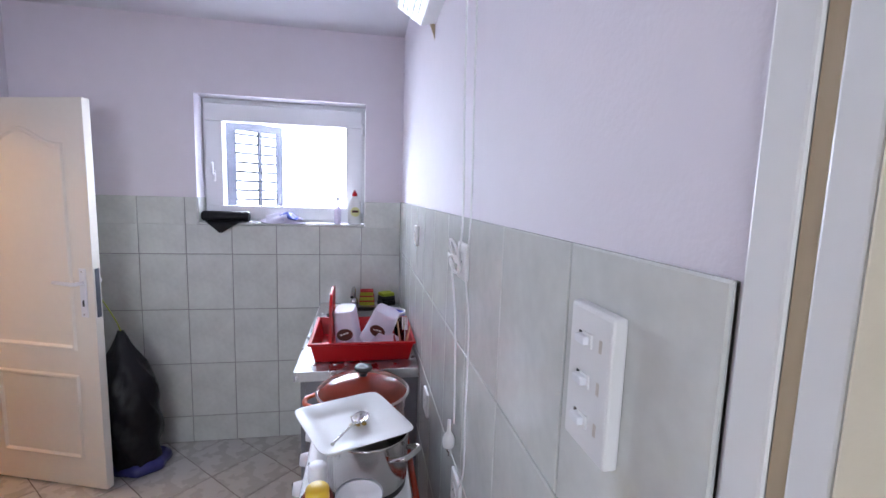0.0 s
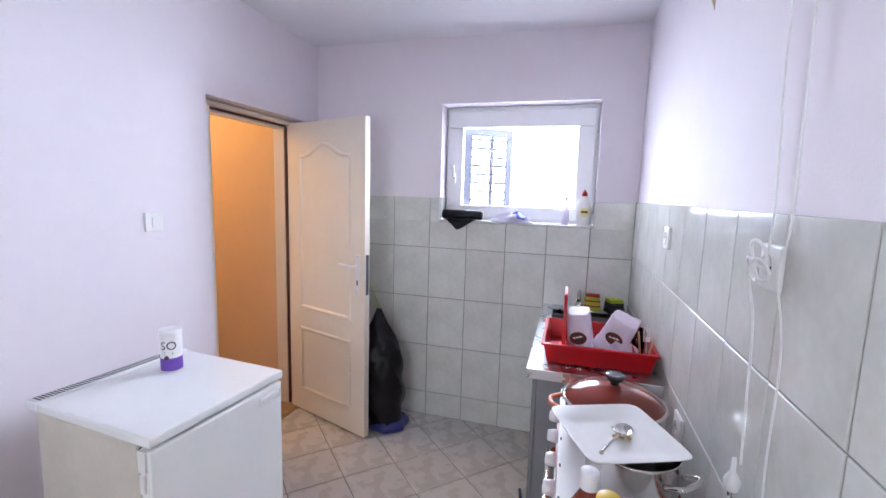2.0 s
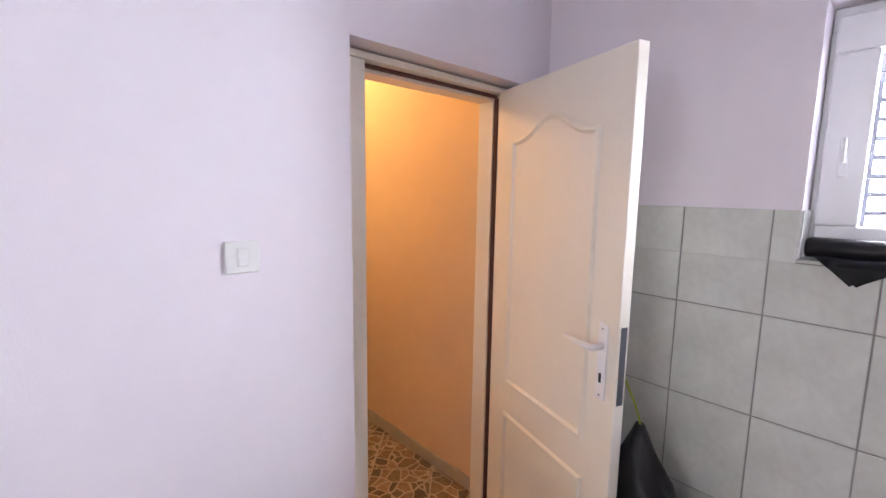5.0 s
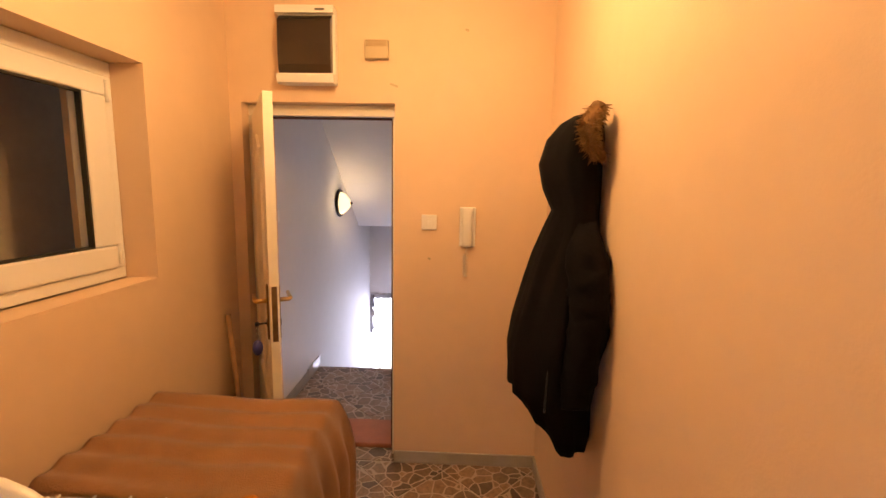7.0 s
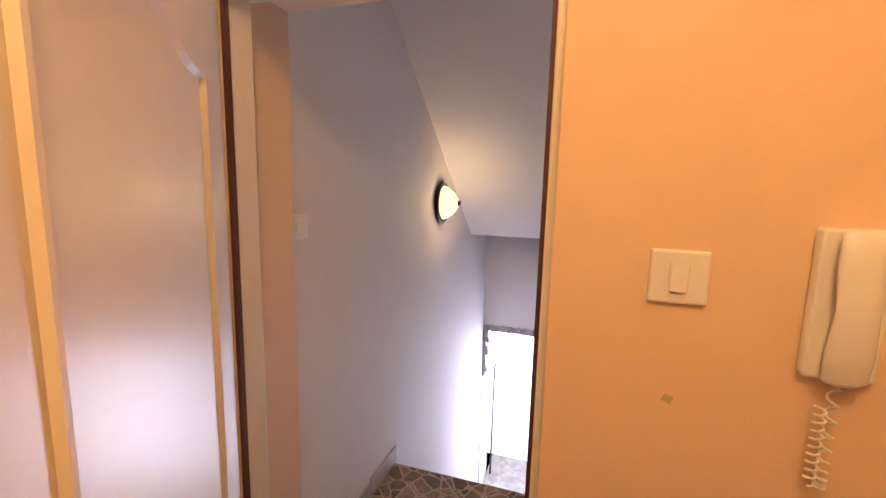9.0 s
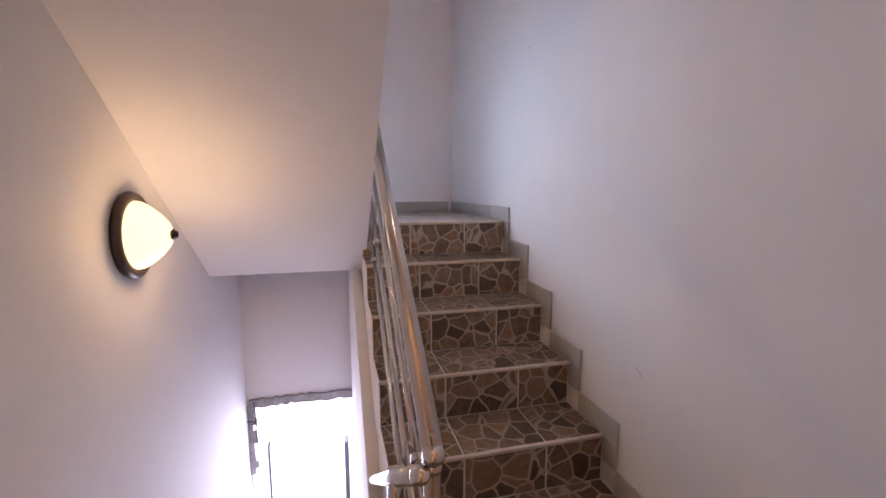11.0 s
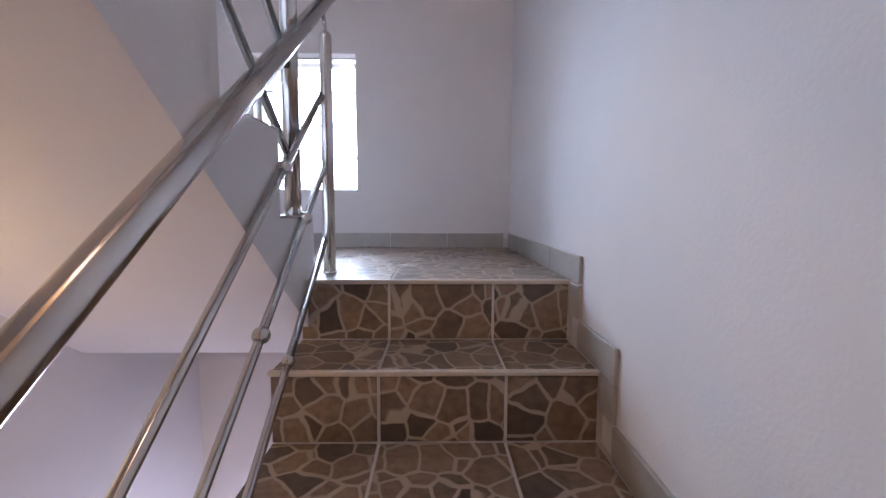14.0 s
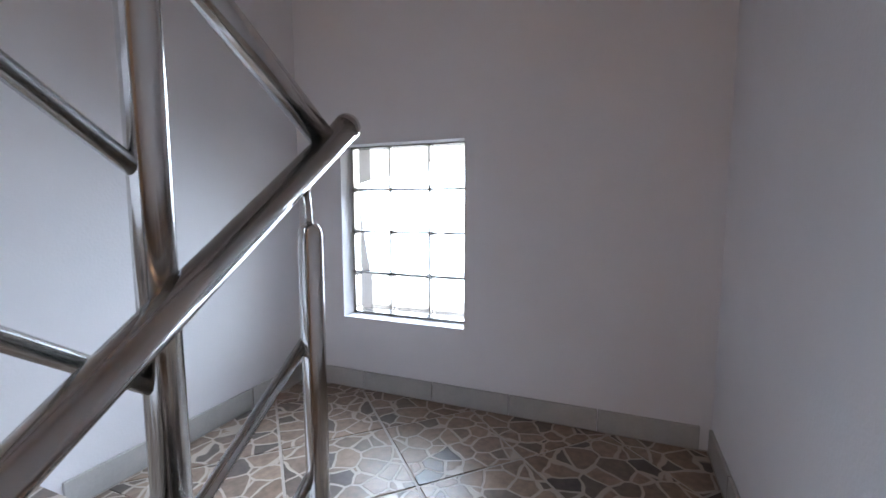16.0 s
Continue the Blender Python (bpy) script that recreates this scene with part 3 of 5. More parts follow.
ed = door_leaf("door_2", 0.74, 1.93, 0.040, "cream moulded entrance door standing open into the hall", DOORCREAM, pose(-1.70, 2.575, 0.018, 0, 0, -61.5), BRASS, DARKBRASS, True)
keys = thing("key_ring", "door key with a dark blue charm hanging from the lock", "keys", m=ed.matrix_basis.copy())
bm = tube(bm_new(), [(0.686, -0.030, 0.97), (0.686, -0.062, 0.97)], 0.004, 8)
box(bm, 0.676, 0.696, -0.078, -0.062, 0.962, 0.978, 0.003)
part("key", bm, BLACKPLA, keys)
bm = bm_new()
for k in range(5):
    lathe(bm, [(0.004, -0.001), (0.006, 0), (0.004, 0.001)], 10, Matrix.Translation((0.686, -0.07, 0.957 - k * 0.011)) @ Matrix.Rotation(radians(90), 4, "X" if k % 2 else "Y"))
part("chain", bm, STEEL, keys)
ball(bm := bm_new(), (0.686, -0.07, 0.865), 0.022, 1.6)
part("charm", bm, NAVYPLA, keys)

# ---- stairwell shell ----
SL, SR, SE = -1.787, -0.245, 6.262      # left wall, right wall, end wall
RISE, GO, YN = 0.1725, 0.245, 5.180   # riser, going, edge of the half landing
ZH, XE = 1.38, -1.02                  # half landing height, open edge of the flight
LOW = -1.90
setting("wall_stair_lamp", box(bm_new(), SL - 0.2, SL, 2.90, 6.5, LOW - 0.2, 4.6), WHITEWALL, "white painted stairwell wall with a lamp", "wall")
setting("wall_stair_right", box(bm_new(), SR, SR + 0.2, 2.90, 6.5, LOW - 0.2, 4.6), WHITEWALL, "white painted stairwell wall beside the steps", "wall")
bm = bm_new()
wall_with_opening(bm, "x", SL, SR, SE, SE + 0.24, ZH - 0.20, 4.6, -1.575, -1.05, 1.675, 2.37)
setting("wall_stair_end", bm, WHITEWALL, "white painted stairwell end wall with glass blocks", "wall")
bm = bm_new()
wall_with_opening(bm, "x", SL, SR, 6.03, 6.27, LOW - 0.2, ZH - 0.27, SL + 0.012, -1.072, LOW, 0.055)
setting("wall_stair_lower", bm, WHITEWALL, "white wall over the lower doorway", "wall")
setting("ceiling_stair", box(bm_new(), SL, SR, 2.90, 6.5, 4.3, 4.4), CEIL, "white stairwell ceiling", "ceiling")
bm = box(bm_new(), SL, SR, 2.90, 3.465, -0.2, -0.0025)
box(bm, SL, XE - 0.03, 3.465, 3.786, -0.2, -0.0025)
floor_landing = setting("floor_landing", bm, MOSAICGROUT, "landing floor of brown stone-print tiles", "floor")
bm = box(bm_new(), SL, XE, 5.357, SE, ZH - 0.271, ZH - 0.0025)
box(bm, XE, SR, YN + 0.02, SE, ZH - 0.271, ZH - 0.0025)
floor_half = setting("floor_half_landing", bm, MOSAICGROUT, "half landing floor of stone-print tiles", "floor")
setting("floor_lower", box(bm_new(), SL, SR, 3.0, 6.92, LOW - 0.2, LOW), CONCRETE, "bare lower landing floor", "floor")

# flight going up: solid body, white open side
out = [(3.465, LOW)] + [p for k in range(8) for p in ((YN - (7 - k) * GO, k * RISE - 0.006), (YN - (7 - k) * GO, (k + 1) * RISE - 0.006))] + [(YN + 0.019, ZH - 0.006), (YN + 0.019, LOW)]
out = [out[0]] + out[2:]
flight = setting("staircase", prism(bm_new(), out, "x", XE, SR), WHITEWALL, "straight flight of tiled steps with white painted side", "staircase")
setting("wall_stair_spine", prism(bm_new(), [(3.786, LOW), (3.786, -0.01), (5.36, ZH - 0.272), (6.029, ZH - 0.272), (6.029, LOW)], "x", -1.07, XE - 0.0005), WHITEWALL, "white wall between the flights", "wall")
# flight going down, seen only from above its edge
out = [(3.786, LOW)] + [p for k in range(9) for p in ((3.786 + k * 0.23, -(k + 1) * 0.19), (3.786 + (k + 1) * 0.23, -(k + 1) * 0.19))] + [(3.786 + 9 * 0.23, LOW)]
setting("staircase_lower", prism(bm_new(), out[:1] + out[1:], "x", SL, -1.071), MOSAIC, "tiled steps going down to the street door", "staircase")
# flight going on up from the half landing: steps above, sloping soffit below
UY, UZ, UG, UR = 5.244, 1.556, 0.268, 0.200
n = 8
out = [(UY, ZH - 0.006)] + [p for k in range(n) for p in ((UY - k * UG, UZ + k * UR), (UY - (k + 1) * UG, UZ + k * UR))]
out += [(UY - n * UG, 1.109 + 0.746 * (5.356 - UY + n * UG)), (5.356, 1.109)]
out[0] = (5.356, ZH - 0.02)
out.insert(1, (UY, ZH - 0.02))
setting("staircase_upper", prism(bm_new(), out, "x", SL + 0.001, -1.0), WHITEWALL, "upper flight with smooth white sloping underside", "staircase")

# rough concrete edges round the lower doorway, and daylight beyond
lint = thing("lintel", "rough bare concrete edge round the lower doorway", "lintel", kind="structure")
bm = bm_new()
random.seed(4)
for k in range(22):
    x = SL + 0.014 + k * 0.0328
    box(bm, x, x + 0.034, 6.000 + random.uniform(0, 0.012), 6.03, 0.052 - random.uniform(0, 0.018), 0.098 + random.uniform(0, 0.016), 0.004)
part("beam_edge", bm, CONCRETE, lint)
bm = bm_new()
for k in range(11):
    z = -0.45 + k * 0.046
    box(bm, SL + 0.001, SL + 0.035 + random.uniform(0, 0.03), 6.000 + random.uniform(0, 0.012), 6.03, z, z + 0.048, 0.004)
part("jamb_edge", bm, CONCRETE, lint)
wire = thing("loose_wire", "short loose black cable hanging from the doorway edge", "cable")
part("cable", tube(bm_new(), [(SL + 0.05, 5.992, 0.10), (SL + 0.06, 5.985, 0.0), (SL + 0.058, 5.98, -0.1), (SL + 0.06, 5.985, -0.2)], 0.004, 6), BLACKRUB, wire)
part("loop", tube(bm_new(), [(SL + 0.02 + 0.05 * math.cos(a), 5.985, -0.09 + 0.055 * math.sin(a)) for a in [0.2 + 0.35 * k for k in range(11)]], 0.0035, 6), BLACKRUB, wire)
setting("backdrop_street", box(bm_new(), -3, 1, 6.9, 6.92, LOW, 1.1), PALEGRASS, "overexposed daylight beyond the lower doorway", "backdrop")
dl = thing("street_door", "grey metal street door standing open outside", "door")
part("slab", box(bm_new(), -1.14, -1.10, 6.30, 6.42, LOW, -0.48, 0.01), OLDIRON, dl)
part("post", tube(bm_new(), [(-1.74, 6.5, LOW), (-1.74, 6.5, -0.55), (-1.73, 6.5, -0.5)], 0.012, 8), OLDIRON, dl)

# ---- glass blocks ----
gw = thing("window_3", "glass block window, three blocks wide and four high", "window", kind="structure")
bw, bh = 0.168, 0.168
for i in range(3):
    for j in range(4):
        x, z = -1.560 + i * 0.1715, 1.683 + j * 0.1715
        g = part("glass_block", box(bm_new(), x + 0.003, x + bw - 0.003, SE + 0.055, SE + 0.13, z + 0.003, z + bh - 0.003, 0.012), BLOCKGLASS, gw)
        g.visible_shadow = False
bm = bm_new()
for i in range(4):
    x = -1.560 + i * 0.1715 - 0.0045
    box(bm, x, x + 0.006, SE + 0.07, SE + 0.12, 1.677, 2.368)
for j in range(5):
    z = 1.683 + j * 0.1715 - 0.0045
    box(bm, -1.573, -1.052, SE + 0.072, SE + 0.118, z, z + 0.006)
part("mortar", bm, GROUT, gw)
setting("backdrop_blocks", box(bm_new(), -2.6, 0.2, 7.3, 7.32, 1.3, 3.4), PALEGRASS, "overexposed daylight behind the glass blocks", "backdrop")


# ---- kitchen things ----
def text_on(bm, body, size, place):
    """Letters of the built-in font as flat faces, each corner moved by place(x, y)."""
    cu = bpy.data.curves.new("letters", "FONT")
    cu.body, cu.size, cu.align_x, cu.align_y, cu.resolution_u = body, size, "CENTER", "CENTER", 3
    ob = bpy.data.objects.new("letters", cu)
    me = ob.to_mesh()
    vs = [bm.verts.new(place(v.co.x, v.co.y)) for v in me.vertices]
    for p in me.polygons:
        try:
            bm.faces.new([vs[i] for i in p.vertices])
        except ValueError:
            pass
    ob.to_mesh_clear()
    bpy.data.objects.remove(ob)
    return bm


def loft(bm, rings, close=True):
    """Skin over rings of equal length."""
    vr = [[bm.verts.new(p) for p in r] for r in rings]
    n = len(vr[0])
    fs = []
    for a, b in zip(vr, vr[1:]):
        for k in range(n):
            f = bm.faces.new((a[k], a[(k + 1) % n], b[(k + 1) % n], b[k]))
            f.smooth = True
            fs.append(f)
    if close:
        fs += [bm.faces.new(vr[0][::-1]), bm.faces.new(vr[-1])]
    bmesh.ops.recalc_face_normals(bm, faces=fs)
    return bm


def sheet(bm, nu, nv, at, thick=0.0):
    """Cloth or film from a grid of points at(u, v), given thickness downwards."""
    g = [[bm.verts.new(at(i / nu, j / nv)) for j in range(nv + 1)] for i in range(nu + 1)]
    fs = []
    for i in range(nu):
        for j in range(nv):
            f = bm.faces.new((g[i][j], g[i + 1][j], g[i + 1][j + 1], g[i][j + 1]))
            f.smooth = True
            fs.append(f)
    if thick:
        bmesh.ops.solidify(bm, geom=fs, thickness=thick)
    return bm


# refrigerator
fm = pose(-1.912, -0.690, 0, 0, 0, -4.5)
fr = thing("refrigerator", "small white undercounter fridge with worn edges, against the wall", "refrigerator", m=fm)
# Body sides in a cream darker than the white door and top.
part("body", box(bm_new(), 0.006, 0.499, 0.055, 0.505, 0.03, 0.828, 0.006), CREAMENAMEL, fr)
top = part("top", box(bm_new(), 0.0, 0.505, -0.004, 0.480, 0.832, 0.862, 0.006), ENAMEL, fr)
dr = part("door", box(bm_new(), 0.004, 0.501, 0.0, 0.048, 0.06, 0.822, 0.008), ENAMEL, fr)
bm = box(bm_new(), 0.385, 0.482, -0.009, -0.001, 0.772, 0.800, 0.008)
part("handle", bm, PLASTIC, dr, "ribbed white grip")
bm = bm_new()
for k in range(7):
    box(bm, 0.400 + k * 0.011, 0.405 + k * 0.011, -0.0115, -0.0088, 0.776, 0.796, 0.001)
part("grip_rib", bm, PVC, dr)
part("gasket", box(bm_new(), 0.012, 0.493, 0.0485, 0.0545, 0.065, 0.818), BLACKRUB, fr)
bm = box(bm_new(), -0.004, 0.004, 0.012, 0.040, 0.760, 0.822, 0.002)
box(bm, -0.006, 0.003, 0.018, 0.034, 0.700, 0.755, 0.002)
part("hinge", bm, PLASTIC, fr)
grille = part("grille", box(bm_new(), -0.004, 0.509, 0.4805, 0.533, 0.836, 0.865, 0.004), ENAMEL, fr)
bm = bm_new()
for k in range(46):
    box(bm, 0.012 + k * 0.0105, 0.0175 + k * 0.0105, 0.490, 0.526, 0.8640, 0.8658)
part("vent_slot", bm, BLACKPLA, grille)
for x in (0.04, 0.465):
    for y in (0.09, 0.49):
        part("foot", lathe(bm_new(), [(0, 0), (0.016, 0), (0.016, 0.035), (0, 0.035)], 12, Matrix.Translation((x, y, 0))), BLACKPLA, fr)

# salt canister
cm = (-1.533, -0.350, 0.8625)
can = thing("salt_canister", "white and purple cardboard salt canister on the fridge", "canister", m=pose(*cm) @ Matrix.Scale(1.03, 4))
part("body", lathe(bm_new(), [(0, 0), (0.033, 0), (0.034, 0.002), (0.034, 0.132), (0.033, 0.134), (0, 0.134)], 36), PLASTIC, can)
part("lid", lathe(bm_new(), [(0.0345, 0.126), (0.0352, 0.128), (0.0352, 0.143), (0.033, 0.146), (0.028, 0.144), (0, 0.143)], 36), PVC, can)
part("band", lathe(bm_new(), [(0.0343, 0.001), (0.0346, 0.003), (0.0346, 0.044), (0.0343, 0.046)], 36), PURPLE, can, "purple printed lower band")
def round_can(r, turn, zc):
    return lambda x, y: (r * math.sin(turn + x / r), -r * math.cos(turn + x / r), zc + y)
ct = math.atan2(-2.60 + 1.533, 1.57 - 0.350) - 0.25
bm = text_on(bm_new(), "SO", 0.042, round_can(0.0348, ct, 0.090))
part("lettering", bm, NAVY, can, "dark lettering")
bm = bm_new()
for k in range(3):
    g = round_can(0.0348, ct, 0.068 - k * 0.005)
    q = [bm.verts.new(g(x, y)) for x, y in ((-0.014, 0), (0.014, 0), (0.014, 0.002), (-0.014, 0.002))]
    bm.faces.new(q)
part("small_print", bm, NAVY, can)
ball(bm := bm_new(), (0.0335 * math.sin(ct - 0.2), -0.0335 * math.cos(ct - 0.2), 0.049), 0.008)
part("print_mark", bm, BROWNPRINT, can)


def wall_switch(name, label, m, mat, socket=False):
    """Plate in its own frame: x across, z up, y out of the wall."""
    s = thing(name, label, "socket" if socket else "light switch", m=m)
    part("plate", box(bm_new(), -0.041, 0.041, 0, 0.010, -0.041, 0.041, 0.004), mat, s)
    if socket:
        bm = lathe(bm_new(), [(0.021, 0.0102), (0.023, 0.013), (0.0205, 0.013), (0.019, 0.0103), (0, 0.0103)], 28, Matrix.Rotation(radians(-90), 4, "X"))
        part("socket_ring", bm, mat, s)
        bm = bm_new()
        for x in (-0.0095, 0.0095):
            lathe(bm, [(0, 0.0112), (0.0028, 0.0112), (0.0028, 0.0104)], 10, Matrix.Translation((x, 0, 0)) @ Matrix.Rotation(radians(-90), 4, "X"))
        part("pin_hole", bm, BLACKPLA, s)
    else:
        part("rocker", box(bm_new(), -0.013, 0.013, 0.0102, 0.0155, -0.023, 0.023, 0.003), mat, s)
    return s


TO_S = pose(0, 0, 0, 0, 0, 180)
wall_switch("wall_switch", "white two-part light switch on the lilac wall", pose(-1.285, 0, 1.37) @ TO_S, PLASTIC)
wall_switch("wall_socket", "white wall socket on the tiles near the corner", pose(-0.93, KS + 0.007, 1.385), PLASTIC, True)
wall_switch("wall_socket", "white wall socket under the knotted cords", pose(-1.815, KS + 0.007, 1.41), PLASTIC, True)
wall_switch("wall_socket", "white wall socket low on the tiles beside the cooker", pose(-1.325, KS + 0.007, 0.84), PLASTIC, True)
wall_switch("wall_socket", "white wall socket low on the tiles below the cords", pose(-1.83, KS + 0.007, 0.865), PLASTIC, True)

bs = thing("boiler_switch", "white wall plate with three toggle switches, their shadows added as black chips", "switch panel", m=pose(-2.386, KS + 0.007, 1.384) @ Matrix.Diagonal((0.75, 0.75, 0.98, 1)))
pl = part("plate", box(bm_new(), -0.050, 0.050, 0, 0.020, -0.071, 0.071, 0.004), PLASTIC, bs)
for k in range(3):
    z = 0.040 - k * 0.040
    part("collar", box(bm_new(), -0.010, 0.010, 0.0202, 0.0235, z - 0.007, z + 0.007, 0.001), PLASTIC, bs)
    tg = part("toggle", box(bm_new(), -0.005, 0.018, 0.0205, 0.031, z - 0.0042, z + 0.0042, 0.002), PVC, bs)
    # Black chip at the toggle's tip stands in for its cast shadow.
    part("toggle_shadow", box(bm_new(), 0.018, 0.0225, 0.0202, 0.022, z - 0.002, z + 0.005), BLACKPLA, bs)
    part("symbol", box(bm_new(), -0.030, -0.024, 0.0202, 0.0206, z - 0.006, z + 0.006), NOSING, bs)

# hanging cords
cord = thing("power_cord", "white flex hanging down the wall with a loose plug", "cable")
pts = [(-1.742, -2.060, 2.118), (-1.748, -2.070, 2.06), (-1.758, -2.073, 1.98), (-1.772, -2.073, 1.75), (-1.798, -2.073, 1.52), (-1.808, -2.066, 1.44), (-1.762, -2.060, 1.385), (-1.795, -2.062, 1.30), (-1.785, -2.070, 1.15), (-1.795, -2.070, 1.015)]
def smooth_line(p, n=6):
    out = []
    p = [Vector(q) for q in p]
    for i in range(len(p) - 1):
        a, b, c, d = p[max(i - 1, 0)], p[i], p[i + 1], p[min(i + 2, len(p) - 1)]
        for k in range(n):
            t = k / n
            out.append(0.5 * ((2 * b) + (c - a) * t + (2 * a - 5 * b + 4 * c - d) * t * t + (3 * b - a - 3 * c + d) * t ** 3))
    return out + [p[-1]]
part("flex", tube(bm_new(), smooth_line(pts), 0.0024, 10), PLASTIC, cord)
bm = lathe(bm_new(), [(0, 0.034), (0.004, 0.032), (0.005, 0.004), (0.011, -0.006), (0.0145, -0.014), (0.0145, -0.026), (0.013, -0.034), (0, -0.034)], 20, Matrix.Translation((-1.797, -2.058, 0.995)))
plug = part("plug", bm, PLASTIC, cord)
bm = bm_new()
for dx in (-0.009, 0.009):
    tube(bm, [(-1.797 + dx, -2.058, 0.96), (-1.797 + dx, -2.058, 0.942)], 0.0023, 8)
part("pin", bm, STEEL, plug)
bm = bm_new()
for cx, cz, r, tilt in ((-1.815, 1.432, 0.026, 0.3), (-1.790, 1.402, 0.022, -0.4), (-1.825, 1.405, 0.020, 0.8)):
    tube(bm, [(cx + r * math.cos(a), -2.052 + 0.008 * math.sin(a + tilt), cz + r * math.sin(a)) for a in [2 * math.pi * k / 20 for k in range(21)]], 0.0030, 8, False)
part("knot", bm, PLASTIC, cord)
c2 = thing("power_cord", "thin white flex running down the tiles to a low socket", "cable")
pts = [(-1.835, -2.060, 2.118), (-1.838, -2.071, 2.06), (-1.845, -2.074, 2.00), (-1.856, -2.074, 1.75), (-1.866, -2.074, 1.50), (-1.852, -2.070, 1.40), (-1.886, -2.074, 1.28), (-1.884, -2.074, 1.08), (-1.888, -2.074, 0.96), (-1.860, -2.070, 0.885)]
part("flex", tube(bm_new(), smooth_line(pts), 0.0020, 10), PLASTIC, c2)

# wall unit
ac = thing("air_conditioner", "white split air conditioner with dark slats, high on the wall", "air conditioner")
prof = [(KS + 0.0005, 2.125), (KS + 0.050, 2.112), (KS + 0.128, 2.160), (KS + 0.160, 2.215), (KS + 0.170, 2.30), (KS + 0.155, 2.40), (KS + 0.0005, 2.41)]
part("casing", prism(bm_new(), prof, "x", -1.96, -1.232), PLASTIC, ac)
part("side_cap", prism(bm_new(), [(y * 0.98 + KS * 0.02, z + 0.003) for y, z in prof], "x", -1.2315, -1.222), PVC, ac)
for k in range(5):
    u = 0.12 + 0.19 * k
    y, z = KS + 0.050 + 0.078 * u, 2.112 + 0.048 * u
    part("slat", box(bm_new(), -1.95, -1.25, -0.0062, 0.0062, -0.0025, 0.0005, 0, Matrix.Translation((0, y, z)) @ Matrix.Rotation(math.atan2(0.048, 0.078), 4, "X")), BLACKPLA, ac, "dark outlet slot")
part("mount", prism(bm_new(), [(KS + 0.0005, 2.075), (KS + 0.004, 2.09), (KS + 0.018, 2.126), (KS + 0.0005, 2.126)], "x", -1.2215, -1.214), BEIGEPLA, ac)

# things on the window sill
roll = thing("bin_bag_roll", "roll of black bin bags hanging over the window sill", "bin bags", m=pose(0.035, -1.045, 1.392) @ Matrix.Scale(1.25, 4))
part("roll", lathe(bm_new(), [(0, -0.105), (0.020, -0.105), (0.0245, -0.10), (0.025, 0.1), (0.020, 0.105), (0, 0.105)], 24, Matrix.Rotation(radians(90), 4, "X")), BAGMAT, roll)
def flap(u, v):
    w = 0.095 * (1 - v * 0.9)
    y = (0.5 - u) * 2 * w + 0.01 * v
    return (-0.03 - 0.025 * min(1, v * 3) - 0.001 * math.sin(9 * u), y, -0.018 - 0.065 * max(0, v - 0.15) + 0.002 * math.sin(11 * u + 3 * v))
part("loose_end", sheet(bm_new(), 12, 8, flap, 0.001), BAGMAT, roll)
wrap = thing("plastic_wrap", "crumpled bluish clear plastic bag on the sill", "plastic bag", m=pose(0.05, -1.36, 1.357) @ Matrix.Scale(1.3, 4))
random.seed(12)
rings = []
for k in range(7):
    s = k / 6
    rr = math.cos(s * 1.5) ** 0.6
    rings.append([((0.05 * rr * (1 + 0.25 * math.sin(5 * a + k)) * math.cos(a)), 0.095 * rr * (1 + 0.2 * math.sin(3 * a + 2 * k)) * math.sin(a), 0.042 * s * (1 + 0.2 * math.sin(4 * a))) for a in [2 * math.pi * q / 20 for q in range(20)]])
part("bag", loft(bm_new(), rings), FROST, wrap)
part("print", loft(bm_new(), [[(x * 0.7 - 0.012, y * 0.5 - 0.03, z + 0.004) for x, y, z in r] for r in rings[2:]]), BLUEPLA, wrap, "blue printed film")
db = thing("dish_soap_bottle", "clear bottle of pale dish soap with red cap", "bottle", m=pose(0.060, -1.795, 1.3565, 0, 0, -80) @ Matrix.Scale(1.14, 4))
def squash_bottle(prof, sy, n=28):
    return [[(r * math.cos(a), r * sy * math.sin(a), z) for a in [2 * math.pi * k / n for k in range(n)]] for r, z in prof]
part("body", loft(bm_new(), squash_bottle([(0.030, 0), (0.036, 0.006), (0.038, 0.06), (0.036, 0.10), (0.026, 0.135), (0.013, 0.15), (0.012, 0.155)], 0.55)), PLASTIC, db)
part("cap", lathe(bm_new(), [(0.013, 0.155), (0.0145, 0.157), (0.0135, 0.172), (0.007, 0.178), (0.006, 0.187), (0, 0.188)], 20), RED, db, "red flip cap")
bm = loft(bm_new(), [[(0.026 * math.cos(a), -0.0215 - e, 0.07 + 0.026 * math.sin(a)) for a in [2 * math.pi * k / 24 for k in range(24)]] for e in (0, 0.001)])
lb = part("front_label", bm, PALELABEL, db, "pale yellow round label")
bm = box(bm_new(), -0.017, 0.017, -0.0235, -0.0227, 0.066, 0.078)
part("print", bm, BROWNPRINT, lb)
sb = thing("spray_bottle", "clear plastic bottle standing on the sill", "bottle", m=pose(0.07, -1.690, 1.3565) @ Matrix.Scale(1.05, 4))
part("body", loft(bm_new(), squash_bottle([(0.024, 0), (0.029, 0.005), (0.030, 0.07), (0.022, 0.105), (0.010, 0.125), (0.010, 0.14)], 0.7)), FROST, sb)
part("cap", lathe(bm_new(), [(0.012, 0.135), (0.012, 0.155), (0.005, 0.165), (0, 0.165)], 16), PVC, sb)

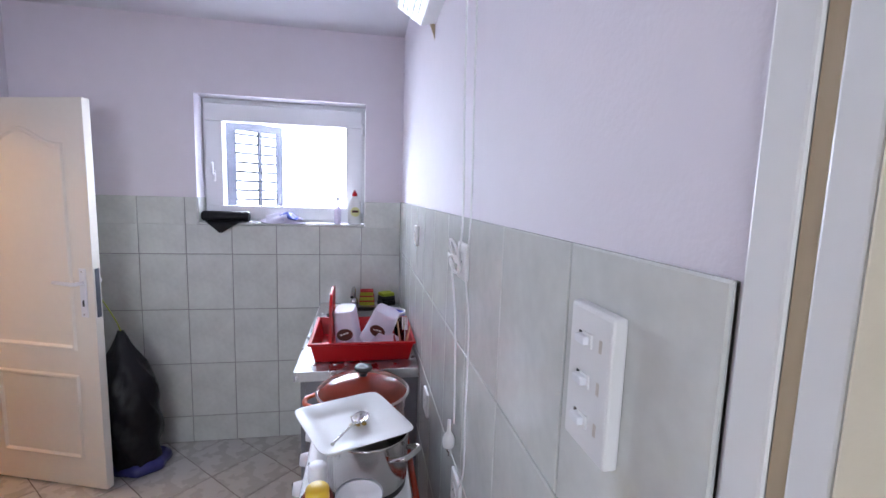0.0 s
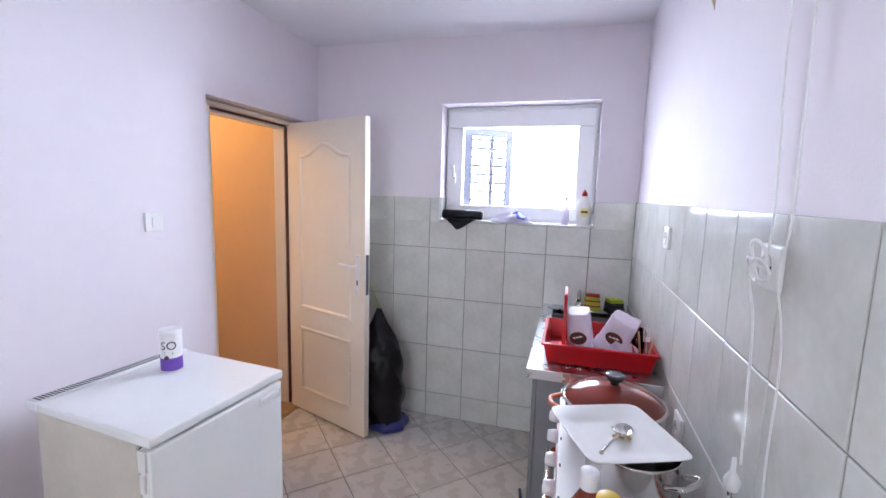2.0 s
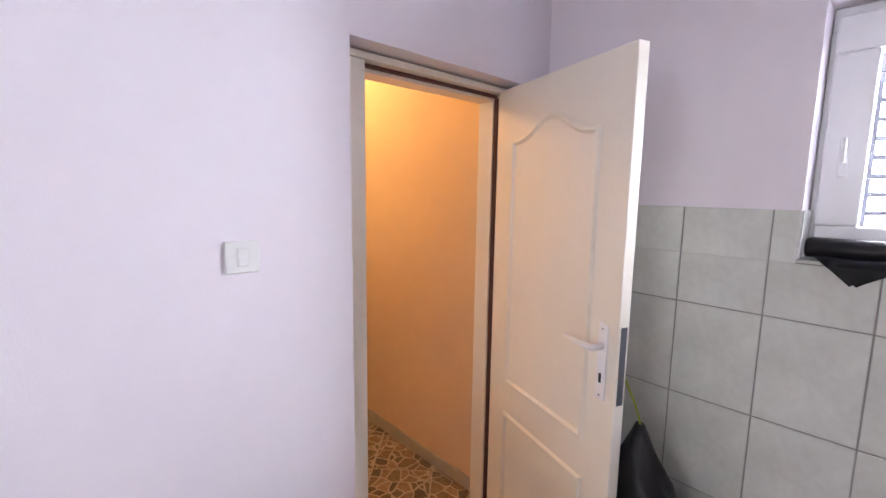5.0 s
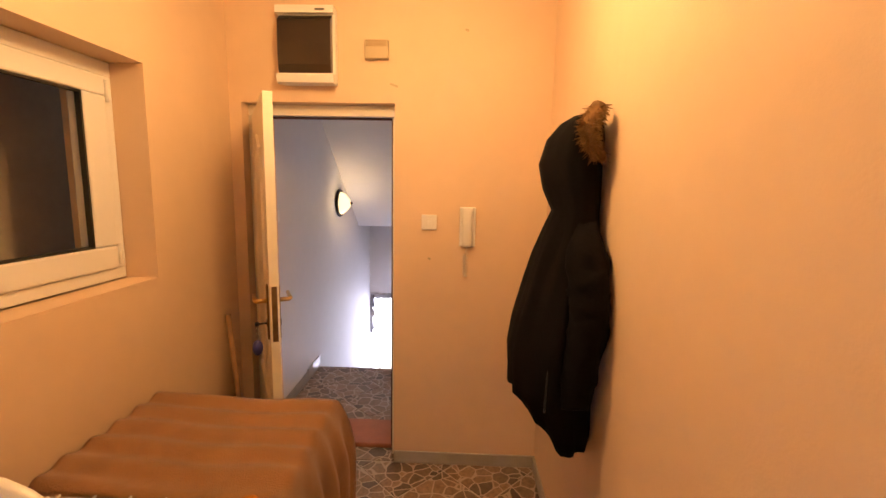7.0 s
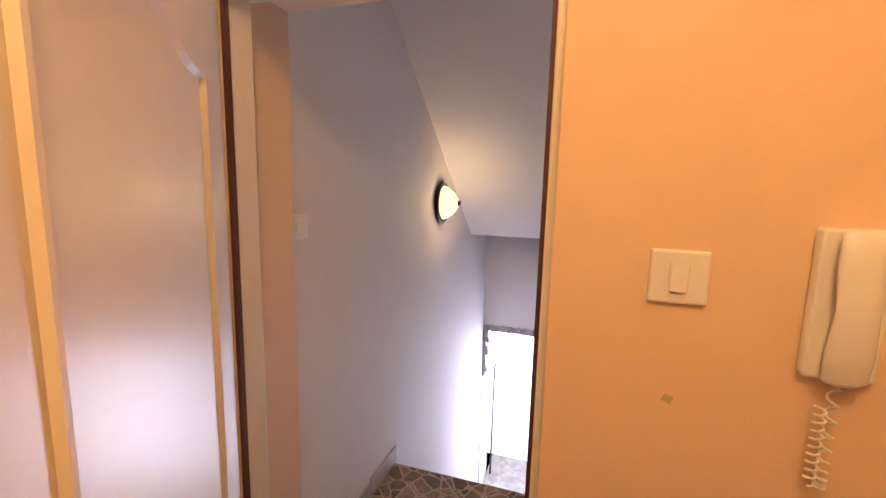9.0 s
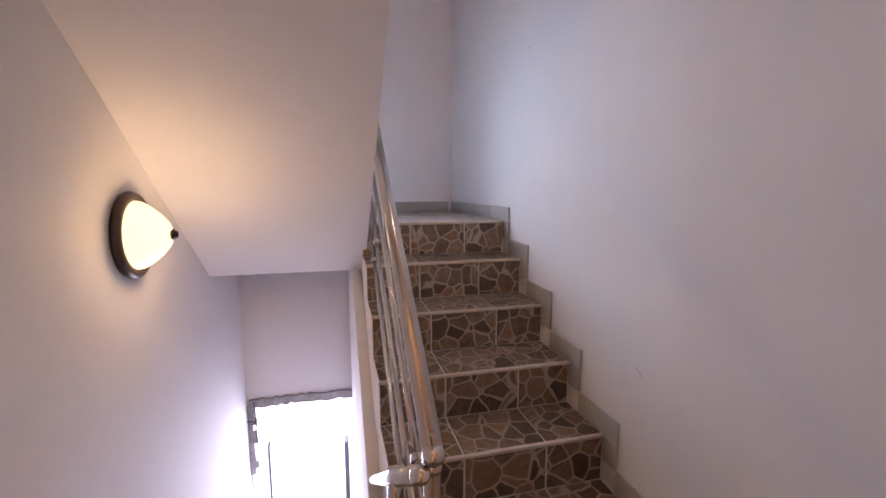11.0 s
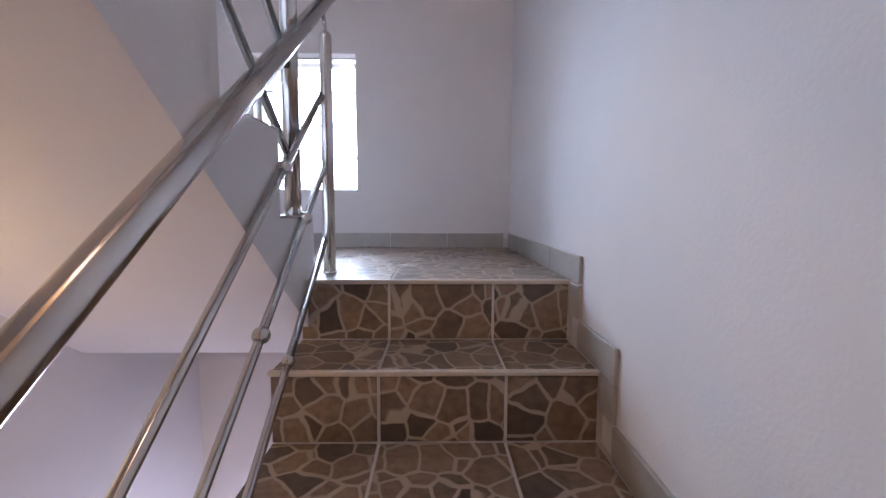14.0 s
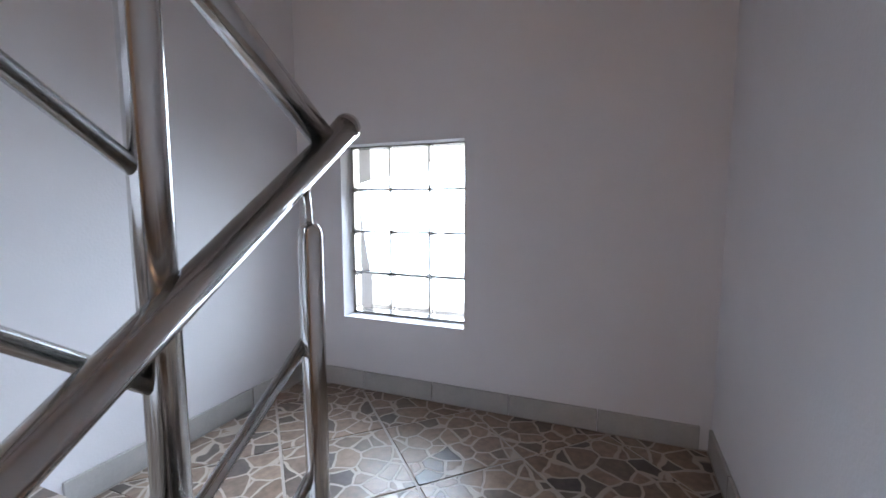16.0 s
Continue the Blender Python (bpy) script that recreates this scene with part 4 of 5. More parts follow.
# black sack behind the door
sack = thing("bin_sack", "black plastic sack hanging behind the open door", "bag")
random.seed(3)
rings = []
for k in range(19):
    s = k / 18
    z = 0.012 + 0.775 * s
    rr = 0.125 * (0.80 + 0.34 * math.sin(math.pi * min(1, s * 1.15)) ** 0.8) * (1 if s < 0.68 else 1 - ((s - 0.68) / 0.32) ** 1.3 * 0.86)
    rings.append([(-0.255 + 0.02 * s + rr * 0.8 * (1 + 0.13 * math.sin(5 * a + 1.1 * k) + 0.07 * math.sin(11 * a - 1.6 * k)) * math.cos(a), -0.635 + 0.055 * s + rr * (1 + 0.10 * math.sin(4 * a + 1.3 * k) + 0.05 * math.sin(9 * a + k)) * math.sin(a), z) for a in [2 * math.pi * q / 36 for q in range(36)]])
part("sack", loft(bm_new(), rings), BAGMAT, sack)
part("bottom_fold", loft(bm_new(), [[(-0.235 + r * math.cos(a) * (1 + 0.1 * math.sin(6 * a)), -0.645 + r * 1.15 * math.sin(a) * (1 + 0.1 * math.sin(5 * a)), z) for a in [2 * math.pi * q / 24 for q in range(24)]] for r, z in ((0.10, 0.001), (0.125, 0.02), (0.122, 0.05), (0.10, 0.07))]), NAVYPLA, sack, "dark blue sack bottom")
part("string", tube(bm_new(), smooth_line([(-0.235, -0.585, 0.77), (-0.27, -0.575, 0.86), (-0.345, -0.52, 1.06)]), 0.003, 8), SPONGEY, sack, "yellow-green string")

# sink unit
su = thing("sink_cabinet", "white sink cabinet with grey side panel", "cabinet")
part("body", box(bm_new(), -1.070, -0.012, KS + 0.010, -1.635, 0.09, 0.838, 0.003), GREYPANEL, su, "grey metallic side panel")
part("plinth", box(bm_new(), -1.05, -0.012, KS + 0.02, -1.68, 0.0, 0.089), BLACKPLA, su)
for x0, x1, kx in ((-1.066, -0.545, -0.60), (-0.541, -0.014, -0.49)):
    d = part("door", box(bm_new(), x0, x1, -1.634, -1.617, 0.095, 0.834, 0.003), GREYPANEL, su)
    part("knob", lathe(bm_new(), [(0, 0.026), (0.012, 0.024), (0.014, 0.018), (0.006, 0.010), (0.006, 0)], 18, Matrix.Translation((kx, -1.617, 0.66)) @ Matrix.Rotation(radians(-90), 4, "X")), PVC, d)
st = thing("kitchen_sink", "stainless steel sink top with drainer, cluttered with dishes", "sink")
bm = bm_new()
Y0, Y1 = KS + 0.008, -1.600
for x0, x1, y0, y1 in ((-1.085, -0.52, Y0, Y1), (-0.12, -0.010, Y0, Y1), (-0.52, -0.12, Y0, -1.985), (-0.52, -0.12, -1.655, Y1)):
    box(bm, x0, x1, y0, y1, 0.840, 0.866)
part("worktop", bm, SATIN, st)
bm = bm_new()
for k in range(7):
    y = -1.70 - k * 0.045
    box(bm, -1.03, -0.60, y - 0.008, y + 0.008, 0.8662, 0.8690, 0.0012)
part("drainer_rib", bm, SATIN, st)
bm = bm_new()
for x0, x1, y0, y1 in ((-1.092, -1.0855, Y0, Y1), (-1.092, -0.010, Y1 + 0.0005, Y1 + 0.007)):
    box(bm, x0, x1, y0, y1, 0.828, 0.868, 0.002)
part("edge", bm, SATIN, st)
bm = bm_new()
for x0, x1, y0, y1, z0, z1 in ((-0.52, -0.12, -1.985, -1.655, 0.70, 0.703), (-0.523, -0.520, -1.985, -1.655, 0.70, 0.864), (-0.12, -0.117, -1.985, -1.655, 0.70, 0.864), (-0.52, -0.12, -1.988, -1.985, 0.70, 0.864), (-0.52, -0.12, -1.655, -1.652, 0.70, 0.864)):
    box(bm, x0, x1, y0, y1, z0, z1)
part("basin", bm, STEEL, st)
tap = thing("sink_tap", "chrome sink tap with curved spout", "tap")
part("base", lathe(bm_new(), [(0, 0), (0.024, 0), (0.022, 0.03), (0.014, 0.05), (0, 0.05)], 20, Matrix.Translation((-0.085, -1.80, 0.8665))), STEEL, tap)
part("spout", tube(bm_new(), smooth_line([(-0.085, -1.80, 0.91), (-0.10, -1.80, 0.975), (-0.18, -1.795, 0.99), (-0.28, -1.79, 0.965)]), 0.0095, 12), STEEL, tap)
for name, lab, mat, c, r, h in (("bowl", "teal plastic bowl standing in the sink", TEAL, (-0.40, -1.74, 0.7035), 0.075, 0.12), ("bowl", "magenta plastic bowl standing in the sink", MAGENTA, (-0.27, -1.83, 0.7035), 0.085, 0.13)):
    b = thing(name, lab, "bowl", m=pose(*c))
    part("shell", lathe(bm_new(), [(0, 0), (r * 0.6, 0), (r * 0.85, h * 0.4), (r, h), (r - 0.003, h), (r * 0.82, h * 0.4), (r * 0.57, 0.004), (0, 0.004)], 30), mat, b)
pan = thing("frying_pan", "black pan resting in the sink", "pan", m=pose(-0.30, -1.74, 0.832, 6, 8, 0))
part("pan", lathe(bm_new(), [(0, 0), (0.075, 0), (0.092, 0.03), (0.094, 0.032), (0.089, 0.03), (0.073, 0.004), (0, 0.004)], 30), BLACKPLA, pan)

# red dish rack and what is in it
rk = thing("dish_rack", "red plastic dish rack full of drying things", "dish rack")
RZ = 0.8695
def rect(x0, x1, y0, y1, z):
    return [(x0, y0, z), (x1, y0, z), (x1, y1, z), (x0, y1, z)]
bm = loft(bm_new(), [rect(-1.004, -0.672, -2.044, -1.666, RZ), rect(-1.022, -0.655, -2.060, -1.650, RZ + 0.074), rect(-1.034, -0.645, -2.069, -1.640, RZ + 0.077), rect(-1.035, -0.644, -2.070, -1.639, RZ + 0.086), rect(-1.018, -0.659, -2.056, -1.654, RZ + 0.086), rect(-1.001, -0.675, -2.041, -1.669, RZ + 0.005)])
for f in bm.faces:
    f.smooth = False
bmesh.ops.bevel(bm, geom=list(bm.edges), offset=0.0025, segments=2, affect="EDGES", profile=0.5)
part("tray", bm, RED, rk)
part("divider", box(bm_new(), -1.000, -0.676, -1.990, -1.983, RZ + 0.005, RZ + 0.080, 0.002), RED, rk)
for k in range(9):
    x = -0.985 + k * 0.037
    for y in (-1.90, -1.80):
        part("peg", tube(bm_new(), [(x, y, RZ + 0.006), (x, y, RZ + 0.05)], 0.003, 8), RED, rk)
cb = thing("cutting_board", "red plastic cutting board standing upright in the rack", "cutting board")
o = [(-1.0, RZ + 0.007), (-0.775, RZ + 0.007), (-0.765, RZ + 0.245), (-0.79, RZ + 0.270), (-0.86, RZ + 0.272), (-0.925, RZ + 0.262), (-0.965, RZ + 0.225), (-0.985, RZ + 0.15)]
part("board", prism(bm_new(), o, "y", -1.730, -1.718), RED, cb)
bm = lathe(bm_new(), [(0.008, -0.0003), (0.009, 0), (0.009, 0.0122), (0.008, 0.0125)], 14, Matrix.Translation((-0.82, -1.7172, RZ + 0.235)) @ Matrix.Rotation(radians(90), 4, "X"))
part("hole_rim", bm, POTRED, cb)


def tub(name, label, m, w, d, h, mat, print_mat):
    """Rounded food tub lying open side down or tilted."""
    t = thing(name, label, "container", m=m)
    def ring(s, z):
        n, e = 32, 4.0
        out = []
        for k in range(n):
            a = 2 * math.pi * k / n
            c, q = math.cos(a), math.sin(a)
            out.append((s * w / 2 * abs(c) ** (2 / e) * (1 if c > 0 else -1), s * d / 2 * abs(q) ** (2 / e) * (1 if q > 0 else -1), z))
        return out
    part("shell", loft(bm_new(), [ring(1.0, 0), ring(1.05, 0.003), ring(1.05, 0.010), ring(0.98, 0.012), ring(0.86, h - 0.01), ring(0.80, h)]), mat, t)
    bm = loft(bm_new(), [[(0.034 * math.cos(a), -(d / 2) * 0.945 - 0.003 - e, h * 0.5 + 0.026 * math.sin(a)) for a in [2 * math.pi * k / 26 for k in range(26)]] for e in (0, 0.0012)])
    p = part("round_print", bm, print_mat, t, "dark brown round print")
    bm = bm_new()
    for k in range(3):
        box(bm, -0.019 + k * 0.012, -0.010 + k * 0.013, -(d / 2) * 0.945 - 0.0055, -(d / 2) * 0.945 - 0.0045, h * 0.5 - 0.002 + 0.003 * k, h * 0.5 + 0.004 + 0.003 * k)
    part("bar_print", bm, PLASTIC, p)
    return t


tub("food_tub", "cloudy plastic food tub with brown print, standing on end", pose(-0.865, -1.800, RZ + 0.006, 4, -7, -97), 0.105, 0.15, 0.185, FROST, BROWNPRINT)
tub("food_tub", "cloudy plastic food tub with brown print, tilted upside down", pose(-0.860, -1.905, RZ + 0.040, 8, 24, -104), 0.125, 0.12, 0.155, FROST, BROWNPRINT)
tub("food_tub", "clear shallow food tub lying in the rack", pose(-0.93, -1.945, RZ + 0.035, 12, 26, -110), 0.11, 0.10, 0.05, FROST, FROST)
bt = thing("plastic_tub", "round blue and white tub behind the rack", "container", m=pose(-0.55, -2.005, 0.8665) @ Matrix.Scale(1.2, 4))
part("wall", lathe(bm_new(), [(0, 0), (0.044, 0), (0.052, 0.068), (0.050, 0.068), (0.042, 0.004), (0, 0.004)], 30), BLUEPLA, bt)
part("rim", lathe(bm_new(), [(0.0525, 0.066), (0.054, 0.069), (0.054, 0.076), (0.051, 0.077), (0.0505, 0.068)], 30), PVC, bt)
gl = thing("drinking_glass", "clear glass standing in the rack corner", "glass", m=pose(-0.80, -2.02, RZ + 0.0065))
part("wall", lathe(bm_new(), [(0, 0), (0.028, 0), (0.033, 0.11), (0.031, 0.11), (0.026, 0.006), (0, 0.006)], 28), SILVERGLASS, gl)
for k, (dx, lean, hh) in enumerate(((0.0, 6, 0.16), (0.018, -8, 0.15), (-0.016, 12, 0.14))):
    if k == 0:
        f = thing("fork", "steel fork standing in the rack", "fork", m=pose(-0.985, -2.030, RZ + 0.0065, 14, 8, 60))
        part("stem", tube(bm_new(), [(0, 0, 0), (0, 0, 0.11)], [0.004, 0.003], 8), STEEL, f)
        bm = box(bm_new(), -0.013, 0.013, -0.001, 0.001, 0.11, 0.128)
        for q in range(4):
            box(bm, -0.013 + q * 0.0073, -0.009 + q * 0.0073, -0.001, 0.001, 0.128, 0.166)
        part("tines", bm, STEEL, f)
    else:
        w = thing("wooden_stick", "thin wooden kitchen stick standing in the rack", "stick", m=pose(-0.975 + dx, -2.018, RZ + 0.0065, lean, -4, 0))
        part("stick", tube(bm_new(), [(0, 0, 0), (0, 0, hh)], [0.004, 0.003], 8), WOOD, w)
kn = thing("knife", "small knife with clear handle lying on the rack edge", "knife")
part("handle", tube(bm_new(), [(-1.0, -1.668, 0.935), (-0.93, -1.70, 0.915)], [0.006, 0.004], 8), FROST, kn)
part("blade", tube(bm_new(), [(-0.93, -1.70, 0.915), (-0.86, -1.735, 0.895)], [0.003, 0.001], 6), STEEL, kn)
for cx, cy, rz, lab in ((-0.05, -1.875, 0, "stack of green and red kitchen sponges"), (-0.075, -1.995, 24, "green kitchen sponge leaning on dark wire wool")):
    sp = thing("sponge", lab, "sponge", m=pose(cx, cy, 0.8665, 0, 0, rz))
    for k in range(3):
        part("layer", box(bm_new(), -0.035, 0.035, -0.048 + 0.004 * k, 0.046 - 0.003 * k, k * 0.030, k * 0.030 + 0.021, 0.004), SPONGEY if rz == 0 or k == 2 else BLACKPLA, sp)
        if k < 2 or rz == 0:
            part("scourer", box(bm_new(), -0.035, 0.035, -0.048 + 0.004 * k, 0.046 - 0.003 * k, k * 0.030 + 0.0212, k * 0.030 + 0.0298, 0.002), SPONGER if rz == 0 else BLACKPLA, sp)

# cooker: narrow two-plate unit standing off the wall
HOB = 0.915
ck = thing("cooker", "narrow old cooker with white enamel top and red front", "cooker")
part("body", box(bm_new(), -1.945, -1.335, -1.968, -1.7550, 0.03, 0.892, 0.006), POTRED, ck, "dark red enamel sides")
part("hob", box(bm_new(), -1.952, -1.330, -1.962, -1.7250, 0.895, HOB, 0.006), ENAMEL, ck)
part("side_rail", tube(bm_new(), [(-1.950, -1.972, 0.905), (-1.332, -1.972, 0.905)], 0.007, 10), POTRED, ck, "dark red edge rail")
part("control_panel", box(bm_new(), -1.945, -1.335, -1.7540, -1.7250, 0.795, 0.893, 0.004), RED, ck, "red control panel")
part("trim", box(bm_new(), -1.947, -1.333, -1.7545, -1.7200, 0.776, 0.794, 0.003), ENAMEL, ck)
part("oven_door", box(bm_new(), -1.940, -1.340, -1.7540, -1.7310, 0.20, 0.772, 0.006), ORANGE, ck)
part("oven_handle", tube(bm_new(), [(-1.89, -1.7310, 0.73), (-1.89, -1.7000, 0.73), (-1.385, -1.7000, 0.73), (-1.385, -1.7310, 0.73)], 0.009, 10), STEEL, ck)
for k in range(5):
    kx = -1.87 + k * 0.115
    kb = part("knob", lathe(bm_new(), [(0, 0.030), (0.014, 0.028), (0.017, 0.018), (0.019, 0.0), (0, 0)], 22, Matrix.Translation((kx, -1.7245, 0.855)) @ Matrix.Rotation(radians(-90), 4, "X")), PVC, ck)
    part("mark", box(bm_new(), kx - 0.002, kx + 0.002, -1.6960, -1.6940, 0.855, 0.870), BLACKPLA, kb)
    part("printed_mark", box(bm_new(), kx - 0.006, kx + 0.006, -1.7340, -1.7300, HOB, HOB + 0.0006), BLACKPLA, ck)
for cx, cy in ((-1.56, -1.857), (-1.832, -1.868)):
    part("hotplate", lathe(bm_new(), [(0, 0.006), (0.080, 0.006), (0.085, 0.0)], 30, Matrix.Translation((cx, cy, HOB + 0.0005))), BLACKPLA, ck)
rp = thing("red_pot", "terracotta red enamel pot with lid and black knob on the cooker", "pot", m=pose(-1.56, -1.857, HOB + 0.0065) @ Matrix.Diagonal((1.03, 1.03, 0.8, 1)))
part("pot", lathe(bm_new(), [(0, 0), (0.098, 0), (0.112, 0.012), (0.118, 0.095), (0.122, 0.098), (0.118, 0.100), (0.0, 0.098)], 40), POTRED, rp)
part("rim", lathe(bm_new(), [(0.118, 0.097), (0.126, 0.100), (0.126, 0.104), (0.119, 0.106)], 40), STEEL, rp, "steel lid rim")
ld = part("lid", lathe(bm_new(), [(0.121, 0.1045), (0.112, 0.118), (0.085, 0.138), (0.045, 0.151), (0.015, 0.155), (0, 0.155)], 40), POTRED, rp)
part("knob", lathe(bm_new(), [(0.010, 0.154), (0.011, 0.164), (0.020, 0.172), (0.025, 0.182), (0.022, 0.189), (0.012, 0.186), (0, 0.186)], 26), BLACKPLA, ld)
for sg in (1,):
    part("handle", tube(bm_new(), [(0.045 * q, sg * (0.112 + 0.042 * (1 - abs(q) ** 3)), 0.070) for q in (-1, -0.8, -0.4, 0, 0.4, 0.8, 1)], 0.007, 10), ORANGE, rp)
sp = thing("steel_pot", "stainless steel cooking pot with loop handles on the cooker", "pot", m=pose(-1.832, -1.868, HOB + 0.0065) @ Matrix.Diagonal((0.86, 0.86, 0.935, 1)) @ pose(0, 0, 0, 0, 0, -42))
part("pot", lathe(bm_new(), [(0, 0), (0.092, 0), (0.101, 0.010), (0.103, 0.120), (0.107, 0.126), (0.103, 0.127), (0.100, 0.120), (0.098, 0.012), (0, 0.008)], 44), STEEL, sp)
for sg in (1, -1):
    hd = part("handle", tube(bm_new(), smooth_line([(0.035, sg * 0.101, 0.095), (0.035, sg * 0.125, 0.105), (0.026, sg * 0.142, 0.110), (-0.026, sg * 0.142, 0.110), (-0.035, sg * 0.125, 0.105), (-0.035, sg * 0.101, 0.095)], 4), 0.006, 10), STEEL, sp)
PM = pose(-1.826, -1.835, 1.0405, 1, -1, 24) @ Matrix.Scale(0.93, 4)
pt = thing("serving_plate", "square white china plate lying across the steel pot", "plate", m=PM)
def square_ring(s, z, n=40, e=9.0):
    out = []
    for k in range(n):
        a = 2 * math.pi * (k + 0.5) / n
        c, q = math.cos(a), math.sin(a)
        out.append((s * abs(c) ** (2 / e) * (1 if c > 0 else -1), s * abs(q) ** (2 / e) * (1 if q > 0 else -1), z))
    return out
part("plate", loft(bm_new(), [square_ring(0.060, 0), square_ring(0.075, 0.001), square_ring(0.111, 0.018), square_ring(0.1125, 0.0195), square_ring(0.110, 0.0205), square_ring(0.076, 0.006), square_ring(0.055, 0.005)]), GLOSSWHITE, pt)
spn = thing("tablespoon", "used steel spoon lying on the plate", "spoon", m=PM @ pose(-0.010, -0.006, 0.0085, 0, 0, -45))
part("bowl", loft(bm_new(), [[(0.030 * s * math.cos(a) + 0.02, 0.020 * s * math.sin(a), z) for a in [2 * math.pi * k / 22 for k in range(22)]] for s, z in ((0.3, 0.001), (0.8, 0.004), (1.0, 0.010), (0.96, 0.0105), (0.7, 0.006), (0.25, 0.004))]), STEEL, spn)
part("handle", tube(bm_new(), smooth_line([(-0.008, 0, 0.009), (-0.04, 0, 0.018), (-0.08, 0.002, 0.022), (-0.125, 0.004, 0.024)]), [0.003] * 18 + [0.0045], 8), STEEL, spn)
fd = thing("food_scraps", "small brown food scraps on the plate", "food", m=PM)
random.seed(8)
bm = bm_new()
for k in range(9):
    ball(bm, (0.012 + random.uniform(-0.03, 0.02), -0.012 + random.uniform(-0.02, 0.02), 0.0095 + random.uniform(0, 0.004)), random.uniform(0.003, 0.006), 0.6)
part("scrap", bm, FOOD, fd)
# low table with bottles
tb = thing("side_table", "low white side table beside the cooker", "table")
part("tabletop", box(bm_new(), -2.23, -1.965, -2.00, -1.72, 0.875, 0.895, 0.006), ENAMEL, tb)
for x in (-2.21, -1.985):
    for y in (-1.98, -1.74):
        part("leg", box(bm_new(), x - 0.014, x + 0.014, y - 0.014, y + 0.014, 0, 0.8745, 0.003), ENAMEL, tb)
for lab, c, prof, mat, cap, cr, ch in (
        ("bottle of rose liquid with white cap", (-2.003, -1.778), [(0.030, 0), (0.034, 0.006), (0.035, 0.085), (0.028, 0.115), (0.014, 0.140), (0.013, 0.147)], OIL, PVC, 0.0165, 0.147),
        ("small bottle with yellow cap", (-2.147, -1.793), [(0.026, 0), (0.029, 0.006), (0.029, 0.15), (0.017, 0.19), (0.014, 0.206)], OIL, YELLOW, 0.0175, 0.205),
        ("small jar with yellow cap", (-2.150, -1.872), [(0.022, 0), (0.025, 0.005), (0.025, 0.13), (0.018, 0.155), (0.016, 0.17)], OIL, YELLOW, 0.019, 0.168)):
    b = thing("sauce_bottle", lab, "bottle", m=pose(c[0], c[1], 0.8955))
    part("body", loft(bm_new(), squash_bottle(prof, 1.0, 24)), mat, b)
    part("cap", lathe(bm_new(), [(cr * 0.95, ch), (cr, ch + 0.002), (cr * 0.95, ch + 0.028), (cr * 0.8, ch + 0.031), (0, ch + 0.031)], 24), cap, b)
sc = thing("saucer", "round white lid lying between the bottles", "saucer", m=pose(-2.045, -1.852, 0.8955) @ Matrix.Diagonal((0.85, 0.85, 2.8, 1)))
part("dish", lathe(bm_new(), [(0, 0), (0.03, 0), (0.045, 0.05), (0.048, 0.052), (0.044, 0.05), (0, 0.046)], 28), PVC, sc)
mk = thing("marker_pen", "dark blue pen lying on the kitchen floor", "pen")
part("pen", tube(bm_new(), [(-0.72, -1.575, 0.0085), (-0.60, -1.555, 0.0085)], 0.008, 10), NAVY, mk)

# ---- hall things ----
fb = thing("fuse_box", "white fuse box with smoked cover above the door", "fuse box", m=pose(-1.362, H1, 2.275, 0, 0, 180) @ Matrix.Diagonal((0.93, 1, 1, 1)))
part("casing", box(bm_new(), -0.155, 0.155, 0, 0.055, -0.185, 0.185, 0.010), PLASTIC, fb)
prof = [(0.056, -0.140), (0.085, -0.142), (0.094, -0.10), (0.096, 0.0), (0.092, 0.11), (0.056, 0.14)]
part("cover", prism(bm_new(), prof, "x", -0.142, 0.142), SMOKE, fb, "smoked brown cover")
prof = [(0.0555, -0.19), (0.085, -0.185), (0.097, -0.150), (0.094, -0.1425), (0.0555, -0.1425)]
part("lower_lip", prism(bm_new(), prof, "x", -0.155, 0.155), PLASTIC, fb)
part("upper_lip", prism(bm_new(), [(0.0555, 0.1425), (0.088, 0.1425), (0.083, 0.18), (0.0555, 0.186)], "x", -0.155, 0.155), PLASTIC, fb)
part("maker_mark", box(bm_new(), -0.11, -0.06, 0.0865, 0.0885, 0.155, 0.162), BLACKPLA, fb)
th = thing("thermostat", "small beige thermostat box on the wall", "thermostat", m=pose(-1.015, H1, 2.268, 0, 0, 180))
part("casing", box(bm_new(), -0.060, 0.060, 0, 0.034, -0.045, 0.045, 0.004), BEIGEPLA, th)
bm = bm_new()
for k in range(5):
    box(bm, -0.052, 0.052, 0.0342, 0.0352, 0.012 + k * 0.006, 0.0145 + k * 0.006)
part("vent", bm, DARKBRASS, th)
wall_switch("wall_switch", "white single light switch beside the entrance door", pose(-0.738, H1, 1.398, 0, 0, 180), PLASTIC)
ic = thing("intercom", "white door intercom handset on the wall", "intercom", m=pose(-0.535, H1, 1.378, 0, 0, 180))
part("base", box(bm_new(), -0.045, 0.040, 0, 0.022, -0.105, 0.105, 0.005), PLASTIC, ic)
part("handset", loft(bm_new(), [[(-0.0 + w * math.cos(a) * 1.0, y + 0.010 * math.sin(a) + 0.012, z) for a in [2 * math.pi * k / 18 for k in range(18)]] for z, w, y in ((-0.105, 0.018, 0.022), (-0.098, 0.026, 0.026), (-0.06, 0.028, 0.030), (0.0, 0.024, 0.034), (0.06, 0.028, 0.030), (0.098, 0.026, 0.026), (0.105, 0.018, 0.022))]), PLASTIC, ic)
